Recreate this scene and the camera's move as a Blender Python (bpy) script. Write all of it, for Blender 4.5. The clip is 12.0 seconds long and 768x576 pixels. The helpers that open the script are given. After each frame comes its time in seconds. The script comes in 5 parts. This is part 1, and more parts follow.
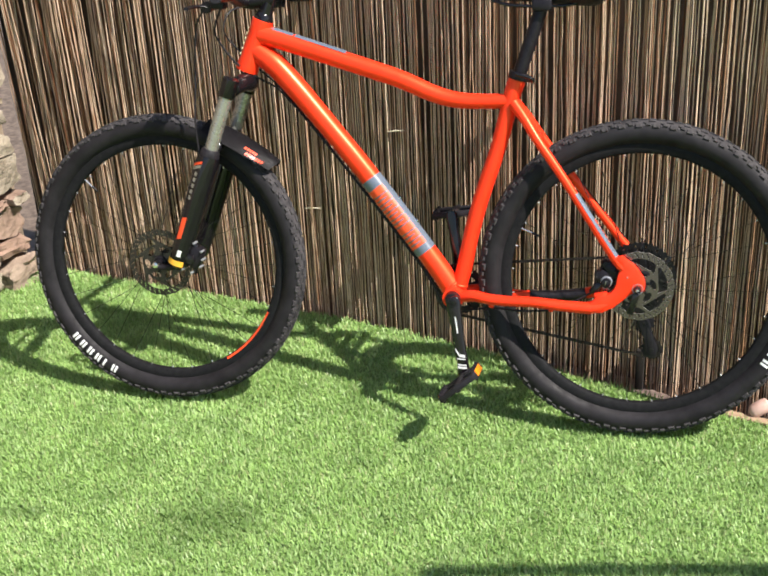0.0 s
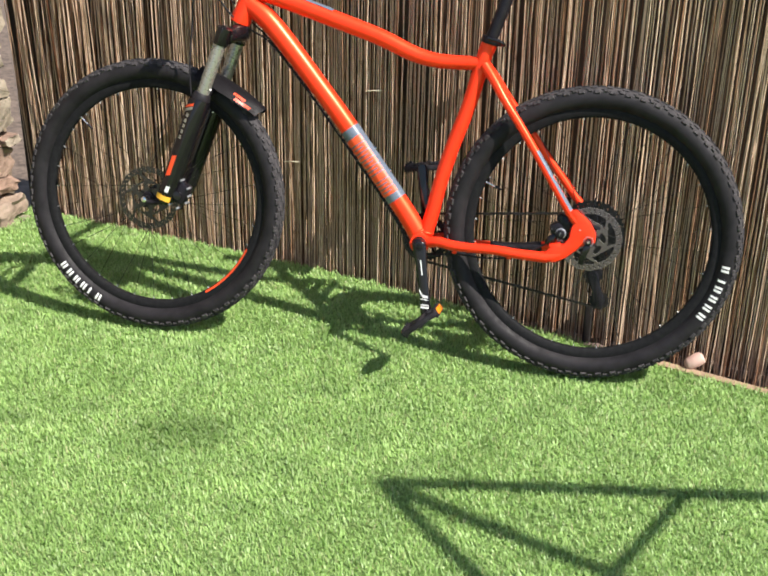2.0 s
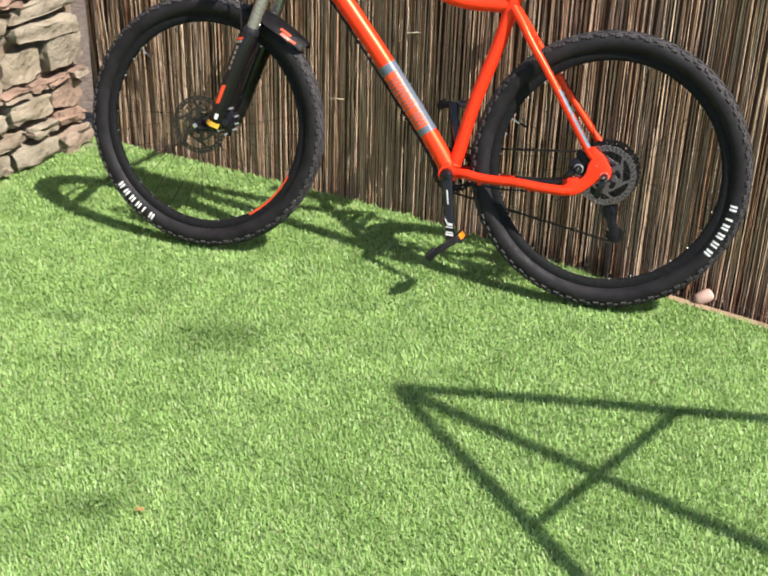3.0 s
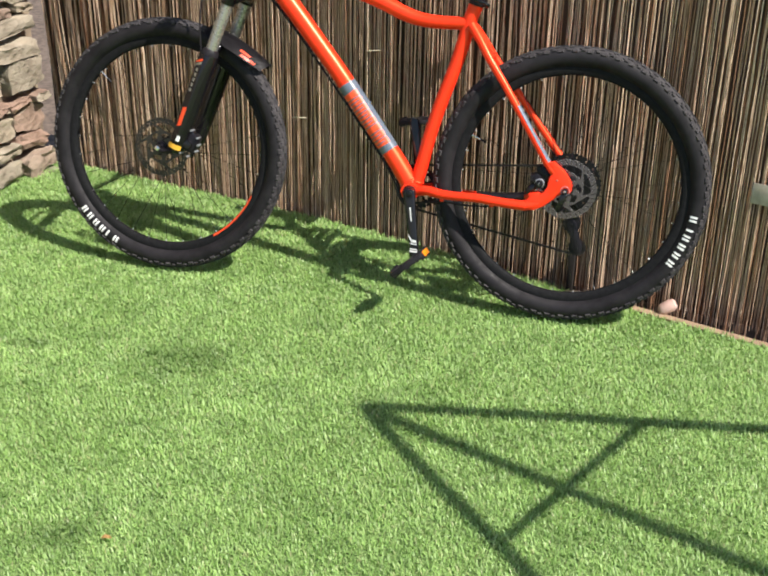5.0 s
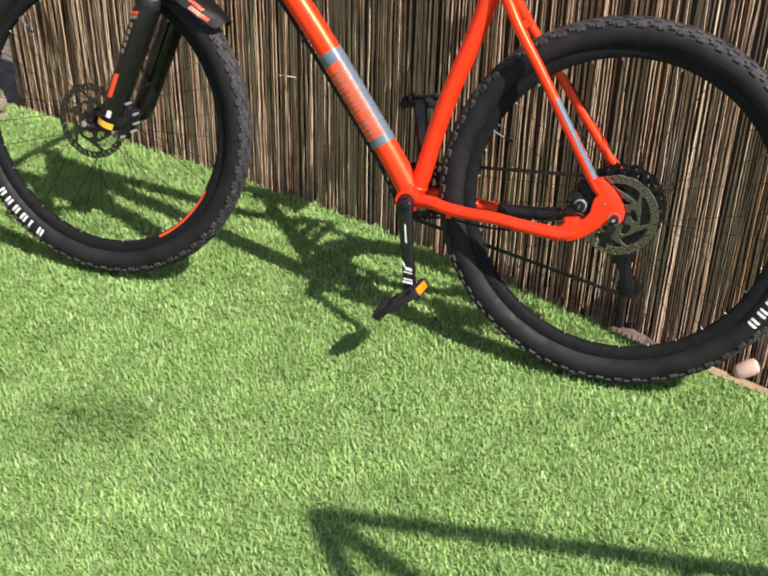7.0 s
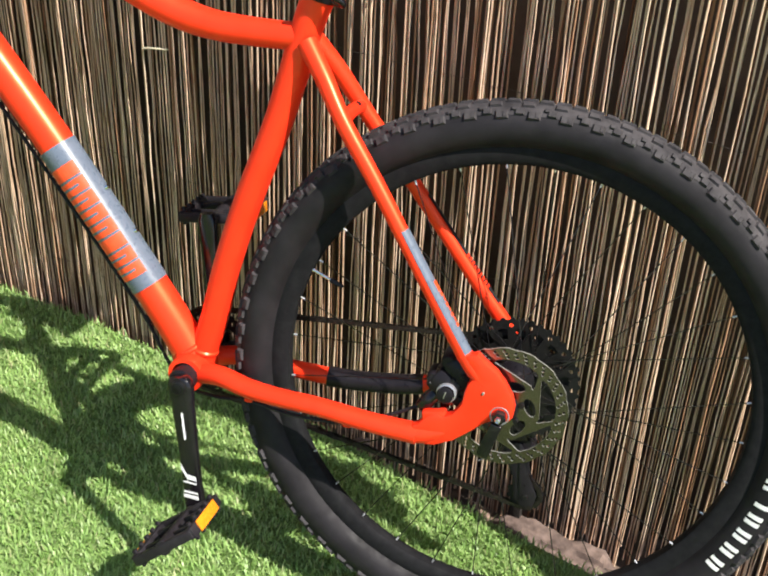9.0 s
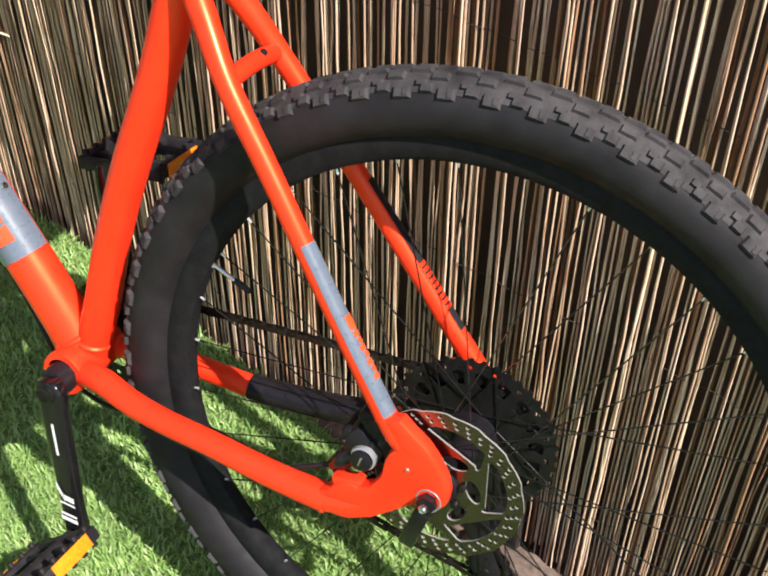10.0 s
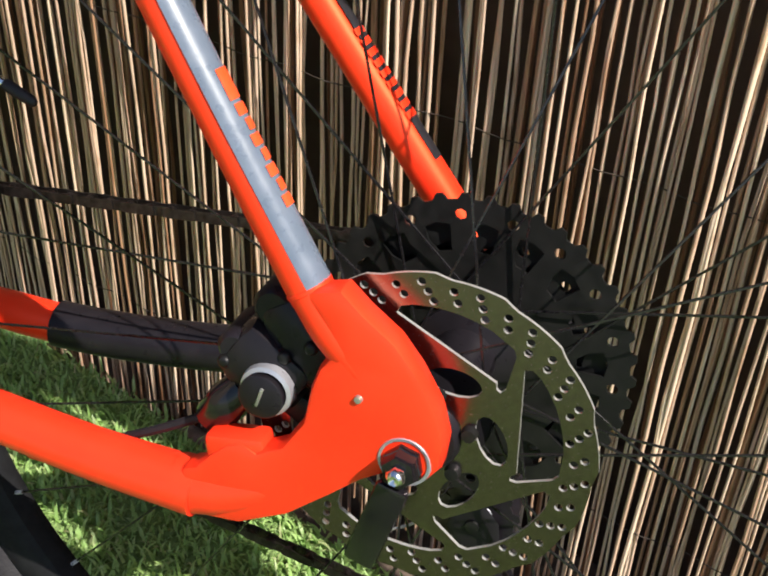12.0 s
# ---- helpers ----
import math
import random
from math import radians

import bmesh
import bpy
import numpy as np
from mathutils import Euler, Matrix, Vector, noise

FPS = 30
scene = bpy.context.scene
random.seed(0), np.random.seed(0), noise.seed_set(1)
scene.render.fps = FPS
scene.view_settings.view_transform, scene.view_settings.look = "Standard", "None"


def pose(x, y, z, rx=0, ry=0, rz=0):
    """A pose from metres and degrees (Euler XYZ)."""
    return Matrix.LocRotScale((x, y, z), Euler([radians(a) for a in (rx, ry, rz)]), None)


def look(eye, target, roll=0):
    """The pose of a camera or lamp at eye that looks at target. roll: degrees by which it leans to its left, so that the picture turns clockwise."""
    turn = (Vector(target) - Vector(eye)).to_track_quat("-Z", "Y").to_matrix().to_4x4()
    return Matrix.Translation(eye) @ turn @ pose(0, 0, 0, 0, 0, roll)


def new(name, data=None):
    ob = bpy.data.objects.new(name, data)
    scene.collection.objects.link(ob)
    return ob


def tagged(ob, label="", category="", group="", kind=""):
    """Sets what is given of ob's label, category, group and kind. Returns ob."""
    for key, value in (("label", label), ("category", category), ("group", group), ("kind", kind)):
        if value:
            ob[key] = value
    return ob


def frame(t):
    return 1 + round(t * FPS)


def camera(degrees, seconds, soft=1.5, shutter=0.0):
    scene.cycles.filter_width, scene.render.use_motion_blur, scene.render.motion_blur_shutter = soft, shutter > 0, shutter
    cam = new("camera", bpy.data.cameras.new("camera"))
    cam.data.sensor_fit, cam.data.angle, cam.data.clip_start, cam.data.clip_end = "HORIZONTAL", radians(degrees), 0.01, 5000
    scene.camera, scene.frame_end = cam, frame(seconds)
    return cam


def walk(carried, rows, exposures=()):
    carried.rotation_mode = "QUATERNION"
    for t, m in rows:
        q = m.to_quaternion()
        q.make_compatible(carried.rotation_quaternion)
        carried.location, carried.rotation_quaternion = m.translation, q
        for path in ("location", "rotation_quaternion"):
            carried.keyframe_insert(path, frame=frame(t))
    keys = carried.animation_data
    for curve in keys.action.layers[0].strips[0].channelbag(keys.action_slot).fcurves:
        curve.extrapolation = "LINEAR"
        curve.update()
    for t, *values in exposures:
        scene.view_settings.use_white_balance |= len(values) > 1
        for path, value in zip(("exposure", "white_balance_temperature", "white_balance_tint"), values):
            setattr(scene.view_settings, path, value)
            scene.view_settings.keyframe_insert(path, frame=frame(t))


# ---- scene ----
cam = camera(36.4, 12.0, soft=2.0, shutter=0.15)
PATH = [
    (0, (0.471, -2.352, 1.557), (-0.293, -0.727, 0.676), -3.0),
    (0.5, (0.473, -2.353, 1.548), (-0.287, -0.728, 0.663), -2.8),
    (1, (0.485, -2.374, 1.534), (-0.274, -0.747, 0.652), -1.9),
    (1.5, (0.506, -2.426, 1.534), (-0.241, -0.799, 0.642), -0.9),
    (2, (0.555, -2.613, 1.510), (-0.146, -0.955, 0.639), 1.1),
    (2.5, (0.613, -2.748, 1.532), (-0.053, -1.102, 0.612), 2.8),
    (3, (0.769, -2.792, 1.506), (-0.031, -1.208, 0.585), 1.8),
    (3.2, (0.838, -2.811, 1.505), (-0.022, -1.256, 0.587), 1.2),
    (4.8, (0.844, -2.789, 1.529), (0.018, -1.205, 0.631), 0.8),
    (5, (0.793, -2.777, 1.529), (0.026, -1.167, 0.624), 1.0),
    (5.5, (0.650, -2.691, 1.510), (-0.002, -1.049, 0.574), 0.9),
    (6, (0.621, -2.484, 1.467), (-0.113, -0.885, 0.516), 0.8),
    (6.5, (0.641, -2.192, 1.474), (-0.246, -0.708, 0.470), 0.9),
    (7, (0.585, -1.904, 1.470), (-0.252, -0.451, 0.381), 1.5),
    (7.5, (0.580, -1.641, 1.498), (-0.186, -0.202, 0.339), -0.2),
    (7.7, (0.582, -1.507, 1.458), (-0.195, -0.077, 0.294), -0.4),
    (9.3, (0.292, -0.927, 1.283), (-0.400, 0.579, 0.164), 3.2),
    (9.5, (0.294, -0.814, 1.271), (-0.439, 0.614, 0.078), 2.0),
    (10, (0.318, -0.525, 1.229), (-0.526, 0.644, -0.157), 0.8),
    (10.5, (0.288, -0.414, 1.183), (-0.553, 0.674, -0.270), 0.7),
    (11, (0.161, -0.353, 0.960), (-0.593, 0.867, -0.434), 2.8),
    (11.5, (0.129, -0.316, 0.786), (-0.638, 1.009, -0.501), 3.8),
    (12, (0.147, -0.318, 0.750), (-0.595, 1.067, -0.488), 2.9),
]
rows = [(t, look(eye, target, roll)) for t, eye, target, roll in PATH]
walk(cam, rows, [(0.0, 1.02), (2.0, 1.00), (3.5, 0.90), (5.0, 0.84), (5.7, 0.71), (6.5, 0.80), (7.5, 0.82), (9.5, 1.06), (10.2, 1.02), (11.0, 0.94), (11.5, 0.90), (12.0, 0.95)])

# ---- light ----
SUN_EL, SUN_AZ = 51.5, -9.5  # degrees; azimuth of the way to the sun, from +x towards +y
sun_way = Vector((math.cos(radians(SUN_EL)) * math.cos(radians(SUN_AZ)), math.cos(radians(SUN_EL)) * math.sin(radians(SUN_AZ)), math.sin(radians(SUN_EL))))
world = bpy.data.worlds.new("sky")
world.use_nodes = True
scene.world = world
sky = world.node_tree.nodes.new("ShaderNodeTexSky")
sky.sky_type, sky.sun_disc = "NISHITA", False
sky.sun_elevation, sky.sun_rotation = radians(SUN_EL), radians(90 - SUN_AZ)
world.node_tree.links.new(sky.outputs[0], world.node_tree.nodes["Background"].inputs[0])
world.node_tree.nodes["Background"].inputs[1].default_value = 0.091
sun = new("sun", bpy.data.lights.new("sun", "SUN"))
sun.data.energy, sun.data.angle, sun.data.color = 4.5, radians(0.55), (1.0, 0.945, 0.87)
sun.matrix_world = look(tuple(sun_way * 12), (0, 0, 0))

# ---- materials ----


def shader(name):
    m = bpy.data.materials.new(name)
    m.use_nodes = True
    nt = m.node_tree
    return m, nt, nt.nodes["Principled BSDF"]


def link(nt, a, b):
    nt.links.new(a, b)


def ramp(nt, fac, stops):
    r = nt.nodes.new("ShaderNodeValToRGB")
    while len(r.color_ramp.elements) < len(stops):
        r.color_ramp.elements.new(0.5)
    for e, (p, c) in zip(r.color_ramp.elements, stops):
        e.position, e.color = p, (*c, 1)
    link(nt, fac, r.inputs[0])
    return r.outputs[0]


def noise_tex(nt, scale, detail=4.0, stretch=(1, 1, 1), rough=0.55):
    co = nt.nodes.new("ShaderNodeTexCoord")
    mp = nt.nodes.new("ShaderNodeMapping")
    mp.inputs["Scale"].default_value = stretch
    link(nt, co.outputs["Object"], mp.inputs[0])
    n = nt.nodes.new("ShaderNodeTexNoise")
    n.inputs["Scale"].default_value, n.inputs["Detail"].default_value, n.inputs["Roughness"].default_value = scale, detail, rough
    link(nt, mp.outputs[0], n.inputs["Vector"])
    return n.outputs[0]


def bump(nt, bsdf, height, strength, distance=0.002):
    b = nt.nodes.new("ShaderNodeBump")
    b.inputs["Strength"].default_value, b.inputs["Distance"].default_value = strength, distance
    link(nt, height, b.inputs["Height"])
    link(nt, b.outputs[0], bsdf.inputs["Normal"])


def plain(name, c0, c1, rough, scale=40.0, metal=0.0, coat=0.0, bumps=0.1, fine=400.0, rough_var=0.12, spec=0.5):
    """A surface with grain at two scales between two close colours."""
    m, nt, b = shader(name)
    n = noise_tex(nt, scale)
    link(nt, ramp(nt, n, [(0.3, c0), (0.7, c1)]), b.inputs["Base Color"])
    b.inputs["Metallic"].default_value = metal
    b.inputs["Specular IOR Level"].default_value = spec
    b.inputs["Coat Weight"].default_value = coat
    b.inputs["Coat Roughness"].default_value = 0.12
    lo, hi = max(rough - rough_var, 0.03), min(rough + rough_var, 1)
    link(nt, ramp(nt, noise_tex(nt, scale * 2.7), [(0.3, (lo,) * 3), (0.7, (hi,) * 3)]), b.inputs["Roughness"])
    bump(nt, b, noise_tex(nt, fine, 2.0), bumps, 0.0006)
    return m


def random_value(nt):
    """One number a piece: its own object's, or its own island's within a joined mesh."""
    oi, ge = nt.nodes.new("ShaderNodeObjectInfo"), nt.nodes.new("ShaderNodeNewGeometry")
    add, fr = nt.nodes.new("ShaderNodeMath"), nt.nodes.new("ShaderNodeMath")
    add.operation, fr.operation = "ADD", "FRACT"
    link(nt, oi.outputs["Random"], add.inputs[0])
    link(nt, ge.outputs["Random Per Island"], add.inputs[1])
    link(nt, add.outputs[0], fr.inputs[0])
    return fr.outputs[0]


def mixed(nt, a, b, fac, kind="MIX"):
    mx = nt.nodes.new("ShaderNodeMix")
    mx.data_type, mx.blend_type = "RGBA", kind
    for sock, v in ((mx.inputs[0], fac), (mx.inputs[6], a), (mx.inputs[7], b)):
        if isinstance(v, (int, float)):
            sock.default_value = v
        elif isinstance(v, tuple):
            sock.default_value = (*v, 1)
        else:
            link(nt, v, sock)
    return mx.outputs[2]


PAINT = plain("neon_red_paint", (0.88, 0.030, 0.009), (0.92, 0.036, 0.012), 0.42, 25, coat=0.22, bumps=0.03, rough_var=0.05, spec=0.9)
PAINT.node_tree.nodes["Principled BSDF"].inputs["Specular Tint"].default_value = (1.0, 0.50, 0.16, 1)
PAINT.node_tree.nodes["Principled BSDF"].inputs["Coat Roughness"].default_value = 0.28
GREY_DECAL = plain("grey_decal", (0.10, 0.125, 0.165), (0.13, 0.155, 0.20), 0.33, 60, coat=0.3, bumps=0.03)
ORANGE_DECAL = plain("orange_decal", (0.85, 0.075, 0.018), (0.9, 0.09, 0.025), 0.4, 60, bumps=0.03)
BLACK = plain("black_anodised", (0.008, 0.0068, 0.0085), (0.014, 0.0118, 0.0148), 0.36, 50, bumps=0.05, spec=0.22)
BLACK_GLOSS = plain("black_gloss", (0.006, 0.005, 0.0064), (0.010, 0.0085, 0.0106), 0.12, 50, coat=0.15, bumps=0.02, spec=0.35)
BLACK_PLASTIC = plain("black_plastic", (0.011, 0.0095, 0.0115), (0.021, 0.0185, 0.0215), 0.5, 60, bumps=0.2, spec=0.25)
RUBBER = plain("tyre_rubber", (0.008, 0.007, 0.0082), (0.021, 0.0188, 0.0212), 0.62, 22, bumps=0.35, fine=700, spec=0.22)
KNOB_RUBBER = plain("tread_rubber", (0.020, 0.018, 0.020), (0.064, 0.058, 0.060), 0.8, 45, bumps=0.6, fine=500, spec=0.3)
STEEL = plain("rotor_steel", (0.165, 0.125, 0.132), (0.21, 0.162, 0.168), 0.24, 300, metal=1.0, bumps=0.04, fine=900, rough_var=0.04)
DULL_STEEL = plain("dull_rotor_steel", (0.045, 0.040, 0.036), (0.08, 0.07, 0.062), 0.34, 300, metal=0.8, bumps=0.04)
EDGE_STEEL = plain("sunlit_machined_edge", (0.62, 0.60, 0.58), (0.72, 0.70, 0.68), 0.42, 300, metal=0.7, bumps=0.04)
SPOKE = plain("black_spoke", (0.010, 0.009, 0.010), (0.018, 0.016, 0.018), 0.22, 200, metal=0.3, bumps=0.02, spec=0.7)
RIM_BLACK = plain("satin_black_rim", (0.007, 0.007, 0.008), (0.014, 0.014, 0.015), 0.7, 80, bumps=0.05, spec=0.12)
NIPPLE = plain("bright_nipple", (0.66, 0.66, 0.66), (0.8, 0.8, 0.8), 0.3, 300, metal=0.6, bumps=0.03)
CHROME = plain("chrome", (0.65, 0.65, 0.66), (0.8, 0.8, 0.8), 0.13, 80, metal=1.0, bumps=0.03, rough_var=0.05)
ALLOY = plain("brushed_alloy", (0.36, 0.36, 0.39), (0.46, 0.46, 0.49), 0.38, 90, metal=0.6)
STANCHION = plain("stanchion_grey", (0.30, 0.29, 0.26), (0.36, 0.35, 0.31), 0.3, 30, metal=0.6, bumps=0.03)
CHAIN_STEEL = plain("chain_steel", (0.025, 0.020, 0.018), (0.075, 0.060, 0.055), 0.45, 200, metal=0.9, bumps=0.2)
DARK_STEEL = plain("cassette_steel", (0.004, 0.004, 0.004), (0.011, 0.0105, 0.010), 0.45, 90, metal=0.0, bumps=0.1, spec=0.25)
WHITE = plain("white_print", (0.72, 0.72, 0.70), (0.8, 0.8, 0.78), 0.5, 80, bumps=0.05)
AMBER = plain("amber_reflector", (0.75, 0.20, 0.01), (0.85, 0.28, 0.015), 0.2, 200, coat=0.5, bumps=0.2, fine=900)
GOLD = plain("yellow_print", (0.75, 0.38, 0.03), (0.8, 0.45, 0.05), 0.45, 90, bumps=0.05)
SOIL = plain("dry_soil", (0.06, 0.042, 0.03), (0.17, 0.125, 0.095), 0.95, 35, bumps=1.0, fine=160)
BARK = plain("bark_brown", (0.09, 0.058, 0.042), (0.26, 0.18, 0.135), 0.9, 60, bumps=0.8, fine=250)
EDGE_WOOD = plain("pale_timber", (0.25, 0.165, 0.105), (0.37, 0.255, 0.165), 0.75, 18, bumps=0.4, fine=200)
PINK_STONE = plain("pink_stone", (0.47, 0.285, 0.24), (0.58, 0.39, 0.33), 0.7, 30, bumps=0.3, fine=200)
FENCE_WIRE = plain("fence_wire", (0.022, 0.016, 0.013), (0.05, 0.036, 0.03), 0.6, 100, metal=0.0, bumps=0.1)
GALV = plain("swing_paint", (0.05, 0.12, 0.07), (0.07, 0.16, 0.09), 0.45, 20, bumps=0.1)
MORTAR = plain("wall_mortar", (0.19, 0.14, 0.10), (0.36, 0.28, 0.20), 0.95, 14, bumps=1.0, fine=120)
LOG = plain("weathered_log", (0.065, 0.044, 0.036), (0.21, 0.150, 0.125), 0.9, 60, bumps=1.0, fine=160)
GAP_DARK = plain("gap_black", (0.008, 0.006, 0.005), (0.02, 0.014, 0.010), 0.9, 40, bumps=0.6, fine=160)
GAP_BACKING = plain("gap_shade_brown", (0.028, 0.014, 0.008), (0.056, 0.030, 0.017), 0.9, 12, bumps=0.4, fine=150)


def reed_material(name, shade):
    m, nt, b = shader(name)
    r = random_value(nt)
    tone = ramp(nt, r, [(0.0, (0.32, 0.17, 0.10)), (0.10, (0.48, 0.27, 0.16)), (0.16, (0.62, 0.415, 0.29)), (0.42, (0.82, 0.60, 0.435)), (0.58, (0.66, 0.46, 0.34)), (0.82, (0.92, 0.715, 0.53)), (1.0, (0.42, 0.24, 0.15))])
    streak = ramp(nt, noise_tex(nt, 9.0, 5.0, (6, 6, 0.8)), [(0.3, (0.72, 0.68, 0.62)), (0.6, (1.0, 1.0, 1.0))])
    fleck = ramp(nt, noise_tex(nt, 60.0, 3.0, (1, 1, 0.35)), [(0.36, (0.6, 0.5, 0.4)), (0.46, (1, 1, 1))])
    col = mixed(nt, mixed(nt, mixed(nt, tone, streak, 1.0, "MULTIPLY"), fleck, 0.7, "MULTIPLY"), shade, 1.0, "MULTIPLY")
    link(nt, col, b.inputs["Base Color"])
    b.inputs["Roughness"].default_value = 0.52
    bump(nt, b, noise_tex(nt, 300.0, 2.0, (1, 1, 0.1)), 0.3, 0.0005)
    return m


STAINS = (((-0.79, -0.645), 0.19, 0.62, 32), ((-1.18, -0.76), 0.09, 0.4, 20), ((-0.62, -1.36), 0.13, 0.5, 40))


def turf_material():
    m, nt, b = shader("artificial_grass")
    r = random_value(nt)
    tone = ramp(nt, r, [(0.0, (0.275, 0.43, 0.125)), (0.4, (0.365, 0.555, 0.182)), (0.75, (0.455, 0.64, 0.24)), (0.93, (0.50, 0.62, 0.29)), (1.0, (0.50, 0.49, 0.27))])
    patch = ramp(nt, noise_tex(nt, 2.2, 3.0), [(0.32, (0.82, 0.86, 0.76)), (0.6, (1.0, 1.0, 1.0))])
    mottle = ramp(nt, noise_tex(nt, 11.0, 3.0), [(0.36, (0.76, 0.80, 0.74)), (0.6, (1.06, 1.05, 1.04))])
    patch = mixed(nt, patch, mottle, 1.0, "MULTIPLY")
    # worn, dirty spots with ragged edges
    co = nt.nodes.new("ShaderNodeTexCoord")
    ragged = noise_tex(nt, 14.0, 4.0)
    for (x, y), size, squeeze, turn in STAINS:
        mp = nt.nodes.new("ShaderNodeMapping")
        mp.vector_type = "TEXTURE"
        mp.inputs["Location"].default_value, mp.inputs["Rotation"].default_value = (x, y, 0), (0, 0, radians(turn))
        mp.inputs["Scale"].default_value = (size, size * squeeze, 1)
        link(nt, co.outputs["Object"], mp.inputs[0])
        ln = nt.nodes.new("ShaderNodeVectorMath")
        ln.operation = "LENGTH"
        link(nt, mp.outputs[0], ln.inputs[0])
        ad = nt.nodes.new("ShaderNodeMath")
        ad.operation = "ADD"
        link(nt, ln.outputs["Value"], ad.inputs[0])
        link(nt, ragged, ad.inputs[1])
        hf = nt.nodes.new("ShaderNodeMath")
        hf.operation = "MULTIPLY"
        hf.inputs[1].default_value = 0.6
        link(nt, ad.outputs[0], hf.inputs[0])
        spot = ramp(nt, hf.outputs[0], [(0.42, (0.46, 0.52, 0.42)), (0.88, (1.0, 1.0, 1.0))])
        patch = mixed(nt, patch, spot, 1.0, "MULTIPLY")
    link(nt, mixed(nt, tone, patch, 1.0, "MULTIPLY"), b.inputs["Base Color"])
    b.inputs["Roughness"].default_value = 0.42
    b.inputs["Subsurface Weight"].default_value = 0.0
    tr = nt.nodes.new("ShaderNodeBsdfTranslucent")
    link(nt, mixed(nt, tone, patch, 1.0, "MULTIPLY"), tr.inputs[0])
    mix = nt.nodes.new("ShaderNodeMixShader")
    mix.inputs[0].default_value = 0.36
    link(nt, b.outputs[0], mix.inputs[1])
    link(nt, tr.outputs[0], mix.inputs[2])
    link(nt, mix.outputs[0], nt.nodes["Material Output"].inputs[0])
    return m


def turf_base_material():
    m, nt, b = shader("turf_base")
    n = noise_tex(nt, 90.0, 5.0)
    link(nt, ramp(nt, n, [(0.3, (0.14, 0.225, 0.065)), (0.7, (0.25, 0.37, 0.12))]), b.inputs["Base Color"])
    b.inputs["Roughness"].default_value = 0.9
    bump(nt, b, noise_tex(nt, 220.0, 3.0), 1.0, 0.01)
    return m


def stone_material():
    m, nt, b = shader("wall_stone")
    tone = ramp(nt, random_value(nt), [(0.0, (0.27, 0.215, 0.155)), (0.3, (0.37, 0.31, 0.23)), (0.6, (0.31, 0.265, 0.205)), (0.8, (0.32, 0.195, 0.145)), (1.0, (0.25, 0.215, 0.17))])
    stain = ramp(nt, noise_tex(nt, 11.0, 6.0), [(0.3, (0.5, 0.46, 0.42)), (0.6, (1, 1, 1)), (0.8, (1.15, 1.1, 1.0))])
    link(nt, mixed(nt, tone, stain, 0.85, "MULTIPLY"), b.inputs["Base Color"])
    b.inputs["Roughness"].default_value = 0.9
    bump(nt, b, noise_tex(nt, 45.0, 8.0), 1.0, 0.012)
    return m


# The rear copy is multiplied down to brown: shade behind the front reeds, in colour.
REED, REAR_REED = reed_material("dry_reed", (1.0, 1.0, 1.0)), reed_material("shaded_rear_reed", (0.30, 0.19, 0.13))
TURF, TURF_BASE, STONE = turf_material(), turf_base_material(), stone_material()

# ---- building helpers ----


def part(name, bm, material, parent=None, label="", smooth=True):
    """Link a bmesh as one mesh object, under a thing or a part where one is given."""
    me = bpy.data.meshes.new(name)
    bm.normal_update()
    bm.to_mesh(me)
    bm.free()
    me.materials.append(material)
    if smooth:
        me.polygons.foreach_set("use_smooth", [True] * len(me.polygons))
        me.set_sharp_from_angle(angle=radians(42))
    ob = new(name, me)
    ob.parent = parent
    return tagged(ob, label)


def sweep(points, radii, sides=16, squash=1.0, bm=None, cap=True, up=None):
    """A tube along points, with a radius at each; squash scales it along its second cross axis."""
    bm = bm or bmesh.new()
    pts = [Vector(p) for p in points]
    if isinstance(radii, (int, float)):
        radii = [radii] * len(pts)
    tang = [((pts[min(i + 1, len(pts) - 1)] - pts[max(i - 1, 0)]).normalized()) for i in range(len(pts))]
    ref = Vector(up) if up else (Vector((0, 1, 0)) if abs(tang[0].y) < 0.9 else Vector((1, 0, 0)))
    rings = []
    for p, t, r in zip(pts, tang, radii):
        ref = (ref - t * ref.dot(t)).normalized()
        side = t.cross(ref)
        rings.append([bm.verts.new(p + (ref * math.cos(2 * math.pi * k / sides) + side * squash * math.sin(2 * math.pi * k / sides)) * r) for k in range(sides)])
    for a, b in zip(rings, rings[1:]):
        for k in range(sides):
            bm.faces.new((a[k], a[(k + 1) % sides], b[(k + 1) % sides], b[k]))
    if cap:
        bm.faces.new(rings[0][::-1])
        bm.faces.new(rings[-1])
    return bm


def smooth_line(points, n=6):
    """Points of a smooth curve through the given ones."""
    p = [Vector(q) for q in points]
    p = [p[0] * 2 - p[1], *p, p[-1] * 2 - p[-2]]
    out = []
    for i in range(1, len(p) - 2):
        for k in range(n):
            t = k / n
            out.append(0.5 * (2 * p[i] + (p[i + 1] - p[i - 1]) * t + (2 * p[i - 1] - 5 * p[i] + 4 * p[i + 1] - p[i + 2]) * t**2 + (3 * p[i] - p[i - 1] - 3 * p[i + 1] + p[i + 2]) * t**3))
    return [*out, p[-2]]


def spread(values, points, n=6):
    """The values at the points of smooth_line, run on evenly between the given ones."""
    out = []
    for a, b in zip(values, values[1:]):
        out += [a + (b - a) * k / n for k in range(n)]
    return [*out, values[-1]]


